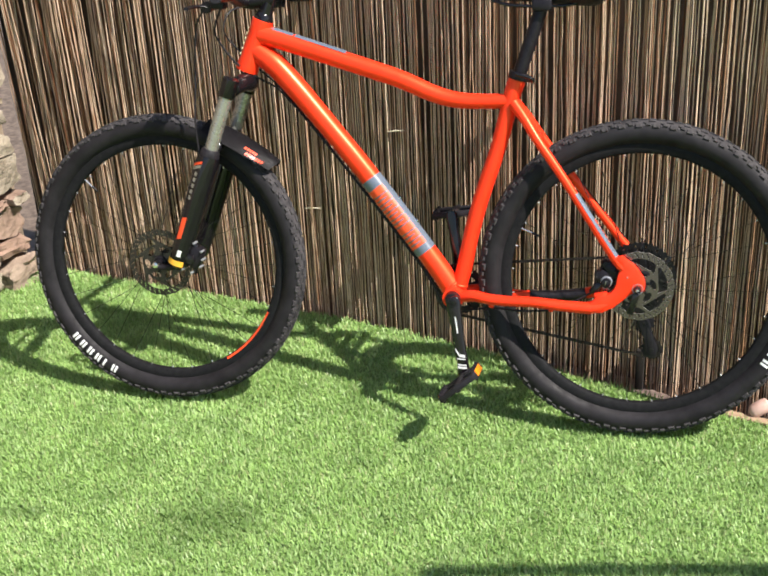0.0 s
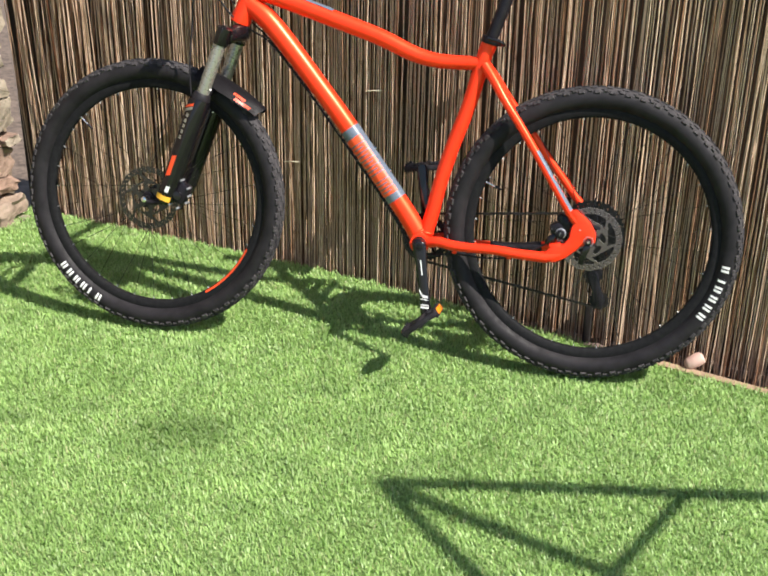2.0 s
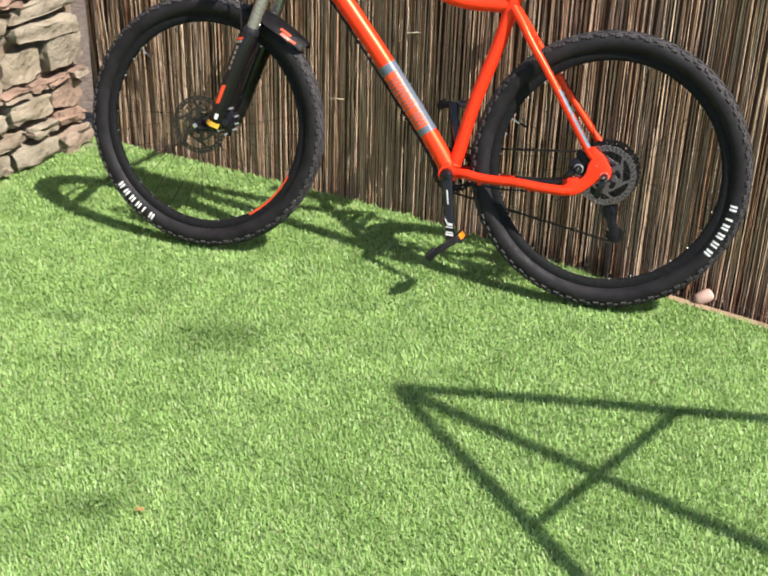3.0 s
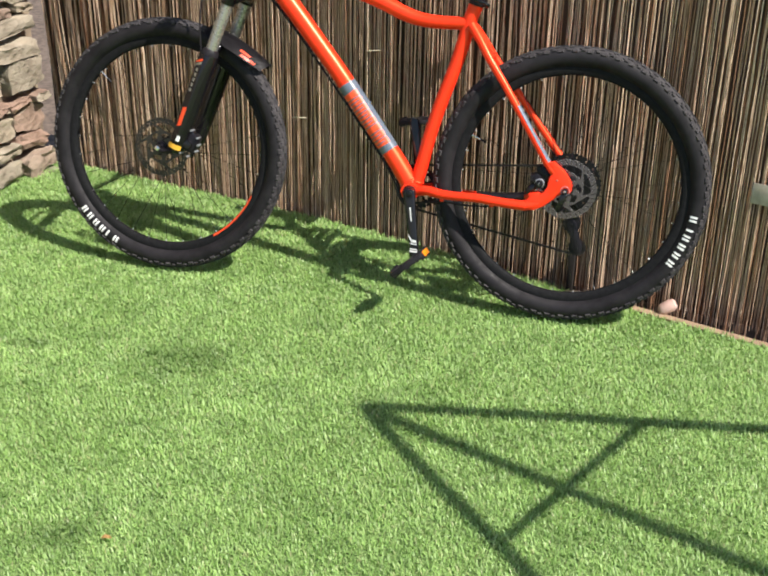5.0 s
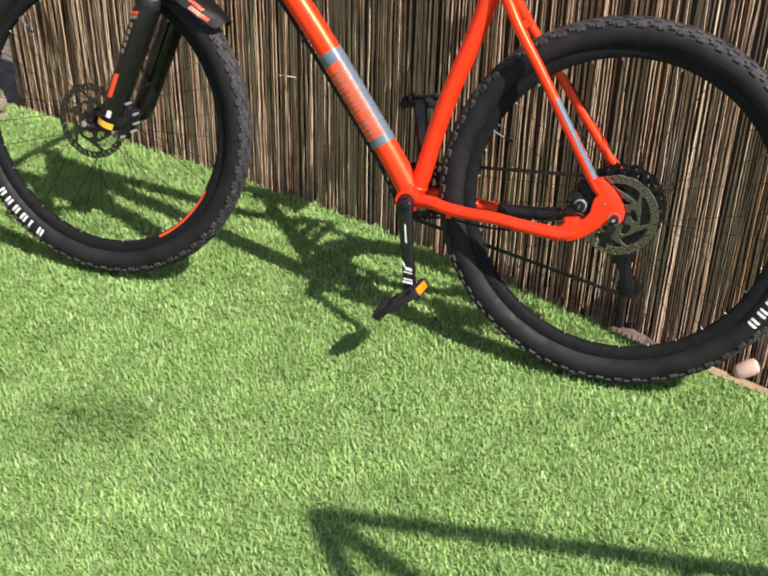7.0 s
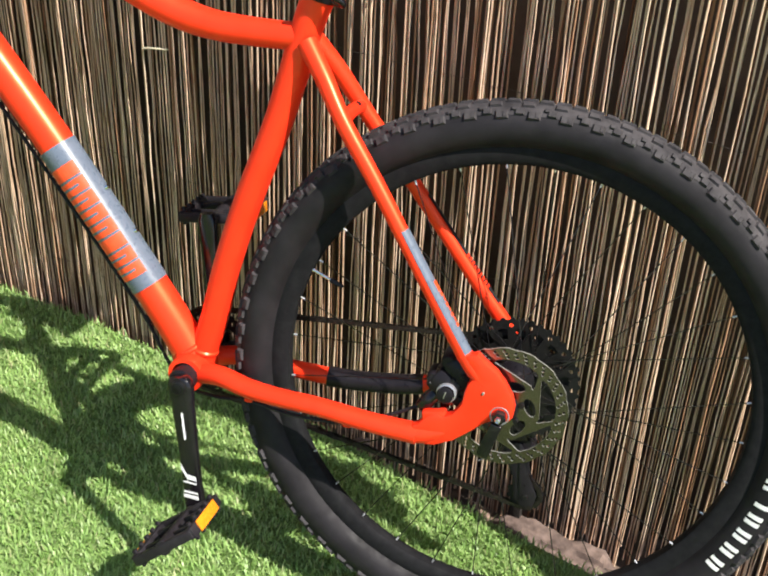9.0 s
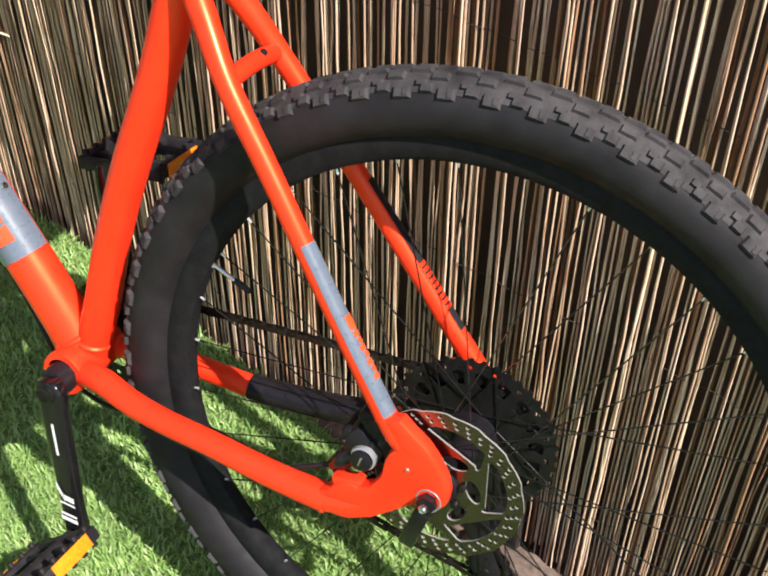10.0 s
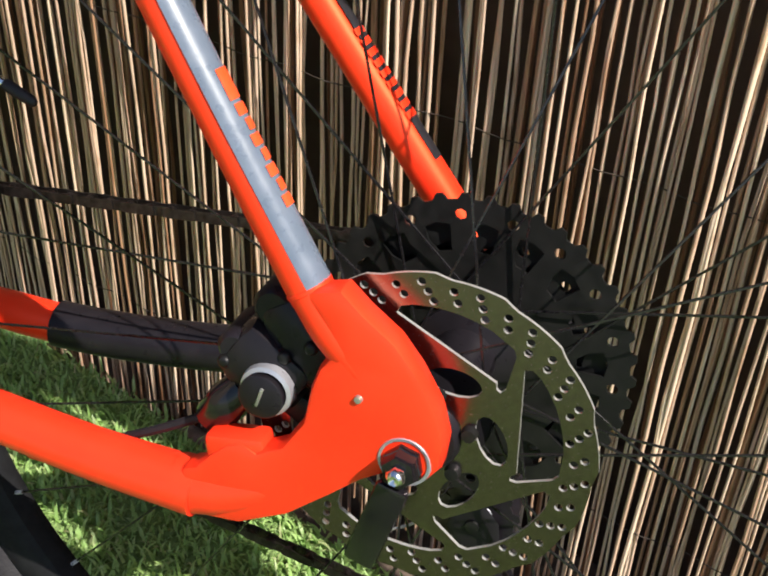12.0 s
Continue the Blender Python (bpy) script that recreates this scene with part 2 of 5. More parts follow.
def block(size, at=(0, 0, 0), turn=None, bevel=0.0, bm=None):
    """A box with rounded edges."""
    tmp = bmesh.new()
    bmesh.ops.create_cube(tmp, size=1.0)
    bmesh.ops.scale(tmp, vec=size, verts=tmp.verts)
    if bevel:
        bmesh.ops.bevel(tmp, geom=tmp.edges[:], offset=bevel, segments=2, affect="EDGES", profile=0.5)
    m = Matrix.Translation(at) @ (turn.to_4x4() if turn else Matrix.Identity(4))
    bmesh.ops.transform(tmp, matrix=m, verts=tmp.verts)
    return merged(bm, tmp)


def merged(bm, tmp):
    if bm is None:
        return tmp
    vs = {v: bm.verts.new(v.co) for v in tmp.verts}
    for f in tmp.faces:
        bm.faces.new([vs[v] for v in f.verts])
    tmp.free()
    return bm


def lathe(profile, origin, axis=(0, 1, 0), sides=48, bm=None):
    """A turned shape: profile rows of (distance from the axis, place along it)."""
    bm = bm or bmesh.new()
    ax = Vector(axis).normalized()
    u = ax.orthogonal().normalized()
    v = ax.cross(u)
    rings = []
    for r, h in profile:
        rings.append([bm.verts.new(Vector(origin) + ax * h + (u * math.cos(2 * math.pi * k / sides) + v * math.sin(2 * math.pi * k / sides)) * max(r, 1e-4)) for k in range(sides)])
    for a, b in zip(rings, rings[1:]):
        for k in range(sides):
            bm.faces.new((a[k], a[(k + 1) % sides], b[(k + 1) % sides], b[k]))
    return bm


def plate(outline, holes, y, thick, bevel=0.0):
    """A flat plate in the x-z plane from an outline and holes, each a list of (x, z)."""
    bm = bmesh.new()
    edges = []
    for loop in (outline, *holes):
        vs = [bm.verts.new((x, y - thick / 2, z)) for x, z in loop]
        edges += [bm.edges.new((a, b)) for a, b in zip(vs, vs[1:] + vs[:1])]
    bmesh.ops.triangle_fill(bm, use_beauty=True, use_dissolve=False, edges=edges)
    res = bmesh.ops.extrude_face_region(bm, geom=bm.faces[:])
    bmesh.ops.translate(bm, vec=(0, thick, 0), verts=[g for g in res["geom"] if isinstance(g, bmesh.types.BMVert)])
    bmesh.ops.recalc_face_normals(bm, faces=bm.faces[:])
    if bevel:
        bmesh.ops.bevel(bm, geom=[e for e in bm.edges if e.calc_face_angle(0) > 1.0], offset=bevel, segments=2, affect="EDGES", profile=0.5)
    return bm


def circle(x, z, r, n=12, start=0.0):
    return [(x + r * math.cos(start + 2 * math.pi * k / n), z + r * math.sin(start + 2 * math.pi * k / n)) for k in range(n)]

# ---- ground ----
TURF_Z = -0.012
EDGE = [(-2.05, 0.335), (-1.4, 0.328), (-0.95, 0.318), (-0.78, 0.306), (-0.62, 0.284), (-0.5, 0.274), (-0.42, 0.264), (-0.36, 0.253), (-0.19, 0.220), (0.2, 0.160), (0.46, 0.134), (0.8, 0.105), (1.4, 0.05), (2.6, -0.06)]


def edge_y(x):
    return float(np.interp(x, [p[0] for p in EDGE], [p[1] for p in EDGE]))


def fence_y(x):
    return 0.275 - 0.035 * x + 0.035 * min(1.0, max(0.0, (-0.55 - x) / 0.4))


def ground_sheet():
    bm = bmesh.new()
    xs = [-400, -60, -12, -4, *[p[0] for p in EDGE], 6, 40, 400]
    far = [bm.verts.new((x, -400, TURF_Z)) for x in xs]
    near = [bm.verts.new((x, edge_y(x), TURF_Z)) for x in xs]
    for i in range(len(xs) - 1):
        bm.faces.new((far[i], far[i + 1], near[i + 1], near[i]))
    low = [bm.verts.new((v.co.x, v.co.y + 0.012, -0.075)) for v in near]
    back = [bm.verts.new((x, 400, -0.075)) for x in xs]
    for a, b in ((near, low), (low, back)):
        for i in range(len(xs) - 1):
            bm.faces.new((a[i], a[i + 1], b[i + 1], b[i]))
    ob = part("ground", bm, TURF_BASE, None, "flat lawn of short green artificial grass", smooth=False)
    ob.data.materials.append(SOIL)
    n = len(xs) - 1
    for i, p in enumerate(ob.data.polygons):
        p.material_index = 0 if i < n else 1
    return tagged(ob, category="lawn", kind="structure")


ground_sheet()


def turf():
    """Bent blades, thinned out away from the bicycle."""
    rng = np.random.default_rng(4)
    n = 340000
    x = rng.uniform(-2.06, 0.85, n)
    y = rng.uniform(-1.75, 0.34, n)
    keep = y < np.interp(x, [p[0] for p in EDGE], [p[1] for p in EDGE]) + 0.004 * rng.normal(size=n)
    keep &= ~((x > 0.35) & (y < -1.3)) & ~((x < -1.3) & (y < -1.2))
    x, y = x[keep], y[keep]
    n = len(x)
    clump = np.sin(x * 61 + 3 * np.sin(y * 37)) * np.sin(y * 53 + 2 * np.sin(x * 41))
    az = rng.uniform(0, 2 * np.pi, n) + 0.6 * clump
    length = rng.uniform(0.009, 0.019, n) * (1 + 0.12 * clump)
    lean = rng.uniform(0.35, 1.2, n)
    width = rng.uniform(0.0009, 0.0017, n)
    d = np.stack([np.cos(az), np.sin(az), 0 * az], -1)
    s = np.stack([-np.sin(az), np.cos(az), 0 * az], -1)
    up = np.array([0, 0, 1.0])
    base = np.stack([x, y, np.full(n, TURF_Z)], -1)
    mid = base + (d * np.sin(lean * 0.55)[:, None] + up * np.cos(lean * 0.55)[:, None]) * (length * 0.55)[:, None]
    tip = mid + (d * np.sin(lean * 1.25)[:, None] + up * np.cos(lean * 1.25)[:, None]) * (length * 0.45)[:, None]
    w = s * width[:, None]
    v = np.stack([base - w, base + w, mid - w * 0.85, mid + w * 0.85, tip], 1).reshape(-1, 3)
    tri = np.array([[0, 1, 3], [0, 3, 2], [2, 3, 4]])
    f = (np.arange(n)[:, None, None] * 5 + tri[None]).reshape(-1, 3)
    me = bpy.data.meshes.new("grass")
    me.vertices.add(len(v))
    me.vertices.foreach_set("co", v.ravel())
    me.loops.add(f.size)
    me.loops.foreach_set("vertex_index", f.ravel().astype(np.int32))
    me.polygons.add(len(f))
    me.polygons.foreach_set("loop_start", np.arange(0, f.size, 3, dtype=np.int32))
    me.update(calc_edges=True)
    me.materials.append(TURF)
    return tagged(new("grass", me), "bright green artificial grass blades on the lawn", "grass", kind="stuff")


turf()


def edging():
    """The timber strip that holds the turf beside the fence."""
    bm = bmesh.new()
    xs = [0.17, 0.3, 0.46, 0.62, 0.8, 1.1, 1.4]
    rows_ = []
    for i, x in enumerate(xs):
        y, w = edge_y(x), 0.020
        z = -0.006 + 0.002 * math.sin(7 * x)
        rows_.append([bm.verts.new(p) for p in ((x, y - 0.004, -0.07), (x, y - 0.004, z - 0.003), (x, y, z), (x, y + w - 0.004, z), (x, y + w, z - 0.004), (x, y + w, -0.07))])
    for a, b in zip(rows_, rows_[1:]):
        for k in range(5):
            bm.faces.new((a[k], b[k], b[k + 1], a[k + 1]))
    bm.faces.new(rows_[0])
    bm.faces.new(rows_[-1][::-1])
    return tagged(part("edging_board", bm, EDGE_WOOD, None, "pale timber edging strip along the turf by the fence"), category="edging")


edging()

# ---- fence ----
fence = tagged(new("reed_fence"), "tall screen of dry tan reeds wired side by side", "fence", kind="structure")


def reed_mesh(seed, sides=5):
    """One dry stem, slightly crooked, with swollen joints."""
    rnd = random.Random(seed)
    pts, rad = [], []
    z, r = 0.0, rnd.uniform(0.0015, 0.0022)
    bow, turn, rate = rnd.uniform(0.001, 0.004), rnd.uniform(0, 6.28), rnd.uniform(2.5, 5.0)
    while z < 1.86:
        pts.append((bow * math.sin(rate * z + turn) + rnd.uniform(-0.0021, 0.0021), rnd.uniform(-0.001, 0.001), z))
        rad.append(r * rnd.uniform(0.9, 1.15))
        z += rnd.uniform(0.045, 0.11)
        r *= 0.99
    return sweep(pts, rad, sides, cap=False)


reed_meshes = []
for i in range(10):
    me = bpy.data.meshes.new("reed")
    bm = reed_mesh(i)
    bm.to_mesh(me)
    bm.free()
    me.polygons.foreach_set("use_smooth", [True] * len(me.polygons))
    me.materials.append(REED)
    reed_meshes.append(me)


def reed_places():
    rnd = random.Random(8)
    x, out = -2.035, []
    while x < 1.6:
        thin = 0.74 if x > -0.8 else 0.76
        x += rnd.choice((0.0040, 0.0044, 0.0048, 0.0053, 0.0058)) if x > -0.10 else rnd.choice((0.0042, 0.0048, 0.0056, 0.0066)) if x > -0.8 else rnd.uniform(0.0034, 0.0056)
        m = Matrix.Translation((x, fence_y(x) + rnd.uniform(-0.0058, 0.0034), -0.075 + rnd.uniform(-0.02, 0.012)))
        m @= Euler((rnd.uniform(-0.006, 0.006), rnd.gauss(0, 0.0055) - 0.04 * max(0.0, min(1.0, (-1.55 - x) / 0.4)), rnd.uniform(0, 6.28))).to_matrix().to_4x4()
        if rnd.random() < 0.5:
            m = m @ Matrix.Translation((0, 0, 1.86)) @ Euler((math.pi, 0, 0)).to_matrix().to_4x4()
        m = m @ Matrix.Diagonal((thin, thin, 1.0, 1.0))
        out.append((x, m, rnd.randrange(10)))
    return out


def far_reeds(places, name, label, material=REED):
    bm = bmesh.new()
    for x, m, k in places:
        me = reed_meshes[k]
        vs = [bm.verts.new(m @ v.co) for v in me.vertices]
        for p in me.polygons:
            bm.faces.new([vs[j] for j in p.vertices])
    ob = part(name, bm, material, fence, label)
    return tagged(ob, kind="stuff")


places = reed_places()
near_places = [p for p in places if -0.86 < p[0] < 0.80][:300]
chosen = {id(p) for p in near_places}
far_reeds([p for p in places if id(p) not in chosen], "far_reeds", "outer stretch of dry tan reeds")
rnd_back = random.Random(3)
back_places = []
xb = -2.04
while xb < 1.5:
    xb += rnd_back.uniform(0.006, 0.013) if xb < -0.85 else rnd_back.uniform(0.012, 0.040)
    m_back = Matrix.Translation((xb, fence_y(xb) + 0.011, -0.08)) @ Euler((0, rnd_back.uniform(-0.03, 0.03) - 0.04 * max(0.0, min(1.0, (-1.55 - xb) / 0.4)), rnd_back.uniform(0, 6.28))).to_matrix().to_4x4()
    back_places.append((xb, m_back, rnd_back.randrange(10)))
far_reeds(back_places, "rear_reeds", "second layer of reeds behind the first, coloured brown for their shade", REAR_REED)


def stitch(z, seed):
    """A thin wire that runs straight across the reeds, over and under them by turns."""
    rnd = random.Random(seed)
    pts = []
    x = -1.97
    while x < 1.5:
        pts.append((x, fence_y(x) - 0.0028 + 0.0022 * math.sin(x * 95 + seed), z + 0.006 * math.sin(x * 3 + seed)))
        x += rnd.uniform(0.010, 0.016)
    return sweep(pts, 0.00045, 5)


for k, z in enumerate((0.09, 0.37, 0.66, 0.95, 1.24, 1.5)):
    part("wire", stitch(z, k), FENCE_WIRE, fence, "thin dark binding wire")
# Unseen sheet behind the reeds; the gaps' shade is put into its colour.
backing = part("shade_backing", block((3.9, 0.03, 2.1), (-0.15, 0.385, 0.9), Euler((0, 0, -0.035)).to_matrix(), 0.003), GAP_BACKING, None, "unseen dark sheet behind the reeds for the shade in their gaps")
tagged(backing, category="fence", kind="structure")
# black strip at the reeds' foot, painted for the shade in a gap
post = part("gap_strip", block((0.020, 0.012, 0.17), (-0.045, fence_y(-0.045) - 0.014, -0.010), None, 0.002), GAP_DARK, None, "short black strip standing for a shaded gap in the reeds")
tagged(post, category="post")


def straw(x, z, length, tilt, label):
    """A loose pale stem caught across the upright reeds."""
    y = fence_y(x) - 0.0065
    pts = [(-length / 2, 0.001, 0), (-length * 0.1, -0.001, 0.0012), (length / 2, 0.0, -0.001)]
    ob = part("straw", sweep(smooth_line(pts, 4), 0.0016, 6), STRAW, None, label)
    ob.matrix_world = pose(x, y, z, 0, tilt, -2)
    return tagged(ob, category="straw", group="loose straws on the fence")


STRAW = plain("pale_straw", (0.62, 0.55, 0.40), (0.78, 0.70, 0.52), 0.6, 80)
straw(-1.003, 0.317, 0.055, -9, "short pale straw caught across the reeds")
straw(-0.723, 0.580, 0.052, -12, "short pale straw caught across the reeds")

# ---- stone wall ----
WALL_X = -2.0
wall = part("stone_wall", block((0.30, 3.43, 1.9), (WALL_X - 0.196, -1.405, 0.85), None, 0.01), MORTAR, None, "rubble stone garden wall with sandy mortar")
tagged(wall, category="wall", kind="structure")


def stone(w, h, seed):
    """A rough face stone: a rounded block pushed about by noise."""
    rnd = random.Random(seed)
    bm = bmesh.new()
    bmesh.ops.create_cube(bm, size=1.0)
    bmesh.ops.subdivide_edges(bm, edges=bm.edges[:], cuts=5, use_grid_fill=True)
    for v in bm.verts:
        c = v.co.copy()
        edge = max(abs(c.y), abs(c.z)) * 2
        c.x -= 0.06 * max(0.0, edge - 0.88) * 2 * (1 if c.x > 0 else 0)
        at = Vector((seed * 7.3, seed * 3.1, 0))
        k = noise.noise_vector(Vector((c.x * 2, c.y * 2.3, c.z * 2.3)) + at) + 0.35 * noise.noise_vector(c * 7 + at)
        corner = 1 - 0.10 * (abs(c.y * 2) ** 4 * abs(c.z * 2) ** 4)
        v.co = Vector(((c.x + 0.16 * k.x) * 0.09, (c.y * corner + 0.08 * k.y) * w, (c.z * corner + 0.24 * k.z) * h))
    return bm


def lay_stones():
    rnd = random.Random(21)
    z, k = -0.06, 0
    while z < 1.35:
        h = rnd.choice((0.035, 0.05, 0.065, 0.085, 0.11, 0.13))
        y = 0.300 - rnd.uniform(0, 0.03)
        while y > -1.1:
            w = rnd.uniform(1.3, 2.8) * h if h > 0.07 else rnd.uniform(2, 4.5) * h
            split = h > 0.11 and rnd.random() < 0.3
            for q in range(2 if split else 1):
                hh = h / 2 if split else h
                ob = part("stone", stone(w * rnd.uniform(0.88, 0.99), hh * rnd.uniform(0.78, 0.97), k), STONE, wall)
                ob.matrix_local = Matrix.Translation((WALL_X - 0.03 + rnd.uniform(-0.022, 0.014), y - w / 2, z + hh * (q + 0.5) + rnd.uniform(-0.008, 0.008))) @ Euler((rnd.uniform(-0.1, 0.1), 0, 0)).to_matrix().to_4x4()
                k += 1
            y -= w + 0.008
        z += h + 0.007


lay_stones()

# ---- small things on the ground ----


def pebble():
    bm = sweep([(0, 0, 0), (0.004, 0, 0), (0.012, 0, 0.001), (0.038, 0, 0.002), (0.048, 0, 0.002), (0.053, 0, 0.002)], [0.008, 0.014, 0.0175, 0.0185, 0.016, 0.007], 16)
    ob = part("pink_stone", bm, PINK_STONE, None, "short rounded pink stone lying beside the edging")
    ob.matrix_world = pose(0.243, 0.174, -0.002, 0, -30, 24)
    return tagged(ob, category="stone")


pebble()


def bark_piece(seed, x, y, size, z=None, material=None):
    rnd = random.Random(seed)
    bm = bmesh.new()
    bmesh.ops.create_icosphere(bm, subdivisions=2 if size < 0.025 else 4, radius=1.0)
    for v in bm.verts:
        k = noise.noise(v.co * 1.7 + Vector((seed, 0, 0))) + (0.35 * noise.noise(v.co * Vector((2.0, 7.0, 7.0)) + Vector((seed, 3, 1))) if size > 0.025 else 0.0)
        v.co = Vector((v.co.x * 1.6, v.co.y * 0.8, v.co.z * 0.5)) * size * (1 + 0.45 * k)
    ob = part("bark_chip", bm, material or BARK, None, "rough brown bark chip on the soil by the fence")
    ob.matrix_world = pose(x, y, -0.07 + size * 0.4 if z is None else z, rnd.uniform(-25, 25), rnd.uniform(-25, 25), rnd.uniform(0, 180))
    return tagged(ob, category="bark", group="bark chips on the soil")


rnd_bark = random.Random(5)
for i in range(30):
    x = rnd_bark.uniform(-0.45, 0.12)
    y = edge_y(x) + rnd_bark.uniform(0.015, max(0.03, fence_y(x) - edge_y(x) - 0.01))
    bark_piece(i, x, y, rnd_bark.uniform(0.006, 0.018))
bark_piece(94, -0.335, 0.262, 0.020, -0.030, LOG)
bark_piece(95, -0.365, 0.268, 0.014, -0.028, LOG)


def rotten_log():
    """A weathered log lying in the gap, its fibres split lengthwise."""
    bm = bmesh.new()
    rings_, n, m = [], 26, 28
    for i in range(n + 1):
        u = i / n
        row = []
        for k in range(m):
            a = 2 * math.pi * k / m
            rough = noise.noise(Vector((u * 3, math.cos(a) * 5, math.sin(a) * 5))) * 0.34 + noise.noise(Vector((u * 9, math.cos(a) * 2, math.sin(a) * 2))) * 0.16
            r = 0.030 * (1 + rough) * (0.25 if i in (0, n) else 0.8 if i in (1, n - 1) else 1.0)
            row.append(bm.verts.new((-0.10 + 0.19 * u + 0.012 * math.sin(a * 3) * (i in (0, n)), r * math.cos(a) * 1.1, r * math.sin(a) * 0.85)))
        rings_.append(row)
    for a, b in zip(rings_, rings_[1:]):
        for k in range(m):
            bm.faces.new((a[k], a[(k + 1) % m], b[(k + 1) % m], b[k]))
    bm.faces.new(rings_[0][::-1])
    bm.faces.new(rings_[-1])
    ob = part("log", bm, LOG, None, "weathered split log lying between turf and fence")
    ob.matrix_world = pose(0.030, 0.247, -0.068, 0, 0, -3)
    return tagged(ob, category="log")


rotten_log()


def fallen_leaf():
    bm = bmesh.new()
    rows_ = []
    for i in range(7):
        u = i / 6
        half = 0.0055 * math.sin(math.pi * (0.04 + 0.92 * u)) ** 0.7
        rows_.append([bm.verts.new((0.020 * (u - 0.5), half * w, 0.003 * w * w + 0.003 * math.sin(4 * u))) for w in (-1, -0.5, 0, 0.5, 1)])
    for a, b in zip(rows_, rows_[1:]):
        for k in range(4):
            bm.faces.new((a[k], a[k + 1], b[k + 1], b[k]))
    bmesh.ops.solidify(bm, geom=bm.faces[:], thickness=0.0005)
    ob = part("leaf", bm, plain("dry_leaf", (0.46, 0.27, 0.09), (0.56, 0.36, 0.15), 0.7, 90), None, "small dry orange leaf lying on the turf")
    ob.matrix_world = pose(-0.509, -1.326, 0.003, 8, -6, 30)
    return tagged(ob, category="leaf")


fallen_leaf()


def toy():
    top = tagged(new("toy_wheel"), "small round white toy with yellow and teal rings", "toy")
    top.matrix_world = pose(-1.985, -0.27, 0.055, 0, 0, 62)
    part("rim", lathe([(0.0001, -0.012), (0.05, -0.012), (0.056, -0.006), (0.056, 0.006), (0.05, 0.012), (0.0001, 0.012)], (0, 0, 0), (0, 1, 0), 32), WHITE, top)
    part("ring", lathe([(0.0001, -0.0155), (0.036, -0.0155), (0.04, -0.0118)], (0, 0, 0), (0, 1, 0), 32), GOLD, top)
    part("hub", lathe([(0.0001, -0.021), (0.014, -0.020), (0.018, -0.0158)], (0, 0, 0), (0, 1, 0), 24), plain("teal_plastic", (0.03, 0.33, 0.36), (0.04, 0.4, 0.42), 0.3), top)


toy()


def fence_tag():
    ob = part("plastic_tag", block((0.088, 0.0012, 0.058), (0, 0, 0), None, 0.0004), plain("milky_plastic", (0.36, 0.31, 0.24), (0.47, 0.41, 0.33), 0.6, 60, spec=0.2), None, "faded milky plastic tag tied to the reeds")
    ob.matrix_world = pose(0.472, fence_y(0.472) - 0.0095, 0.364, 0, 2, -2)
    return tagged(ob, category="tag")


fence_tag()


def swing_frame():
    """The tall tube frame beside the lawn whose shadow falls across it."""
    high = 2.1
    off = Vector((sun_way.x, sun_way.y, 0)) / sun_way.z * high
    v0 = Vector((-0.281, -0.637, 0))
    apex = v0 + off + Vector((0, 0, high))
    top = tagged(new("swing_frame"), "tall tubular metal swing frame standing on the lawn", "swing")
    s = 2.25
    foot_a, foot_c = v0 + Vector((0.811, 0.311, 0)) * s, v0 + Vector((0.577, -0.395, 0)) * s * 1.03
    along = Vector((0.985, -0.172, 0)) * 2.3
    cross = [apex.lerp(foot_a, 0.783 / s), apex.lerp(foot_c, 0.820 / s)]
    for shift in (Vector(), along):
        bend = smooth_line([foot_a, apex.lerp(foot_a, 0.5), apex.lerp(foot_a, 0.07), apex.lerp((foot_a + foot_c) / 2, 0.022), apex.lerp(foot_c, 0.07), apex.lerp(foot_c, 0.5), foot_c], 6)
        part("bent_leg", sweep([p + shift for p in bend], 0.019, 14), GALV, top)
    for p, q, name in ((apex + along * 0.005, apex + along * 1.0, "top_bar"), (cross[0], cross[1], "brace"), (cross[0] + along, cross[1] + along, "brace")):
        part(name, sweep([p, q], 0.021 if name != "brace" else 0.012, 14), GALV, top)


swing_frame()

CREAM = plain("cream_print", (0.62, 0.55, 0.36), (0.7, 0.62, 0.42), 0.5, 80)

# ---- bicycle ----
# Built upright in its own axes: x towards the rear from the rear axle, y to its right, z up from the ground; then yawed and leaned.
LEAN, YAW, STEER = 12.1, 11.34, -0.6
bike = tagged(new("mountain_bike"), "neon red hardtail mountain bike leaning towards the reed fence", "bicycle")
bike.matrix_world = pose(0, 0, 0, -LEAN, 0, YAW)
AX = Vector((-0.007, 0, 0.37))


def tube(name, pts, rad, parent, material=PAINT, sides=20, squash=1.0, n=6, label=""):
    p = smooth_line(pts, n)
    r = spread(rad, pts, n) if isinstance(rad, (list, tuple)) else rad
    return part(name, sweep(p, r, sides, squash), material, parent, label)


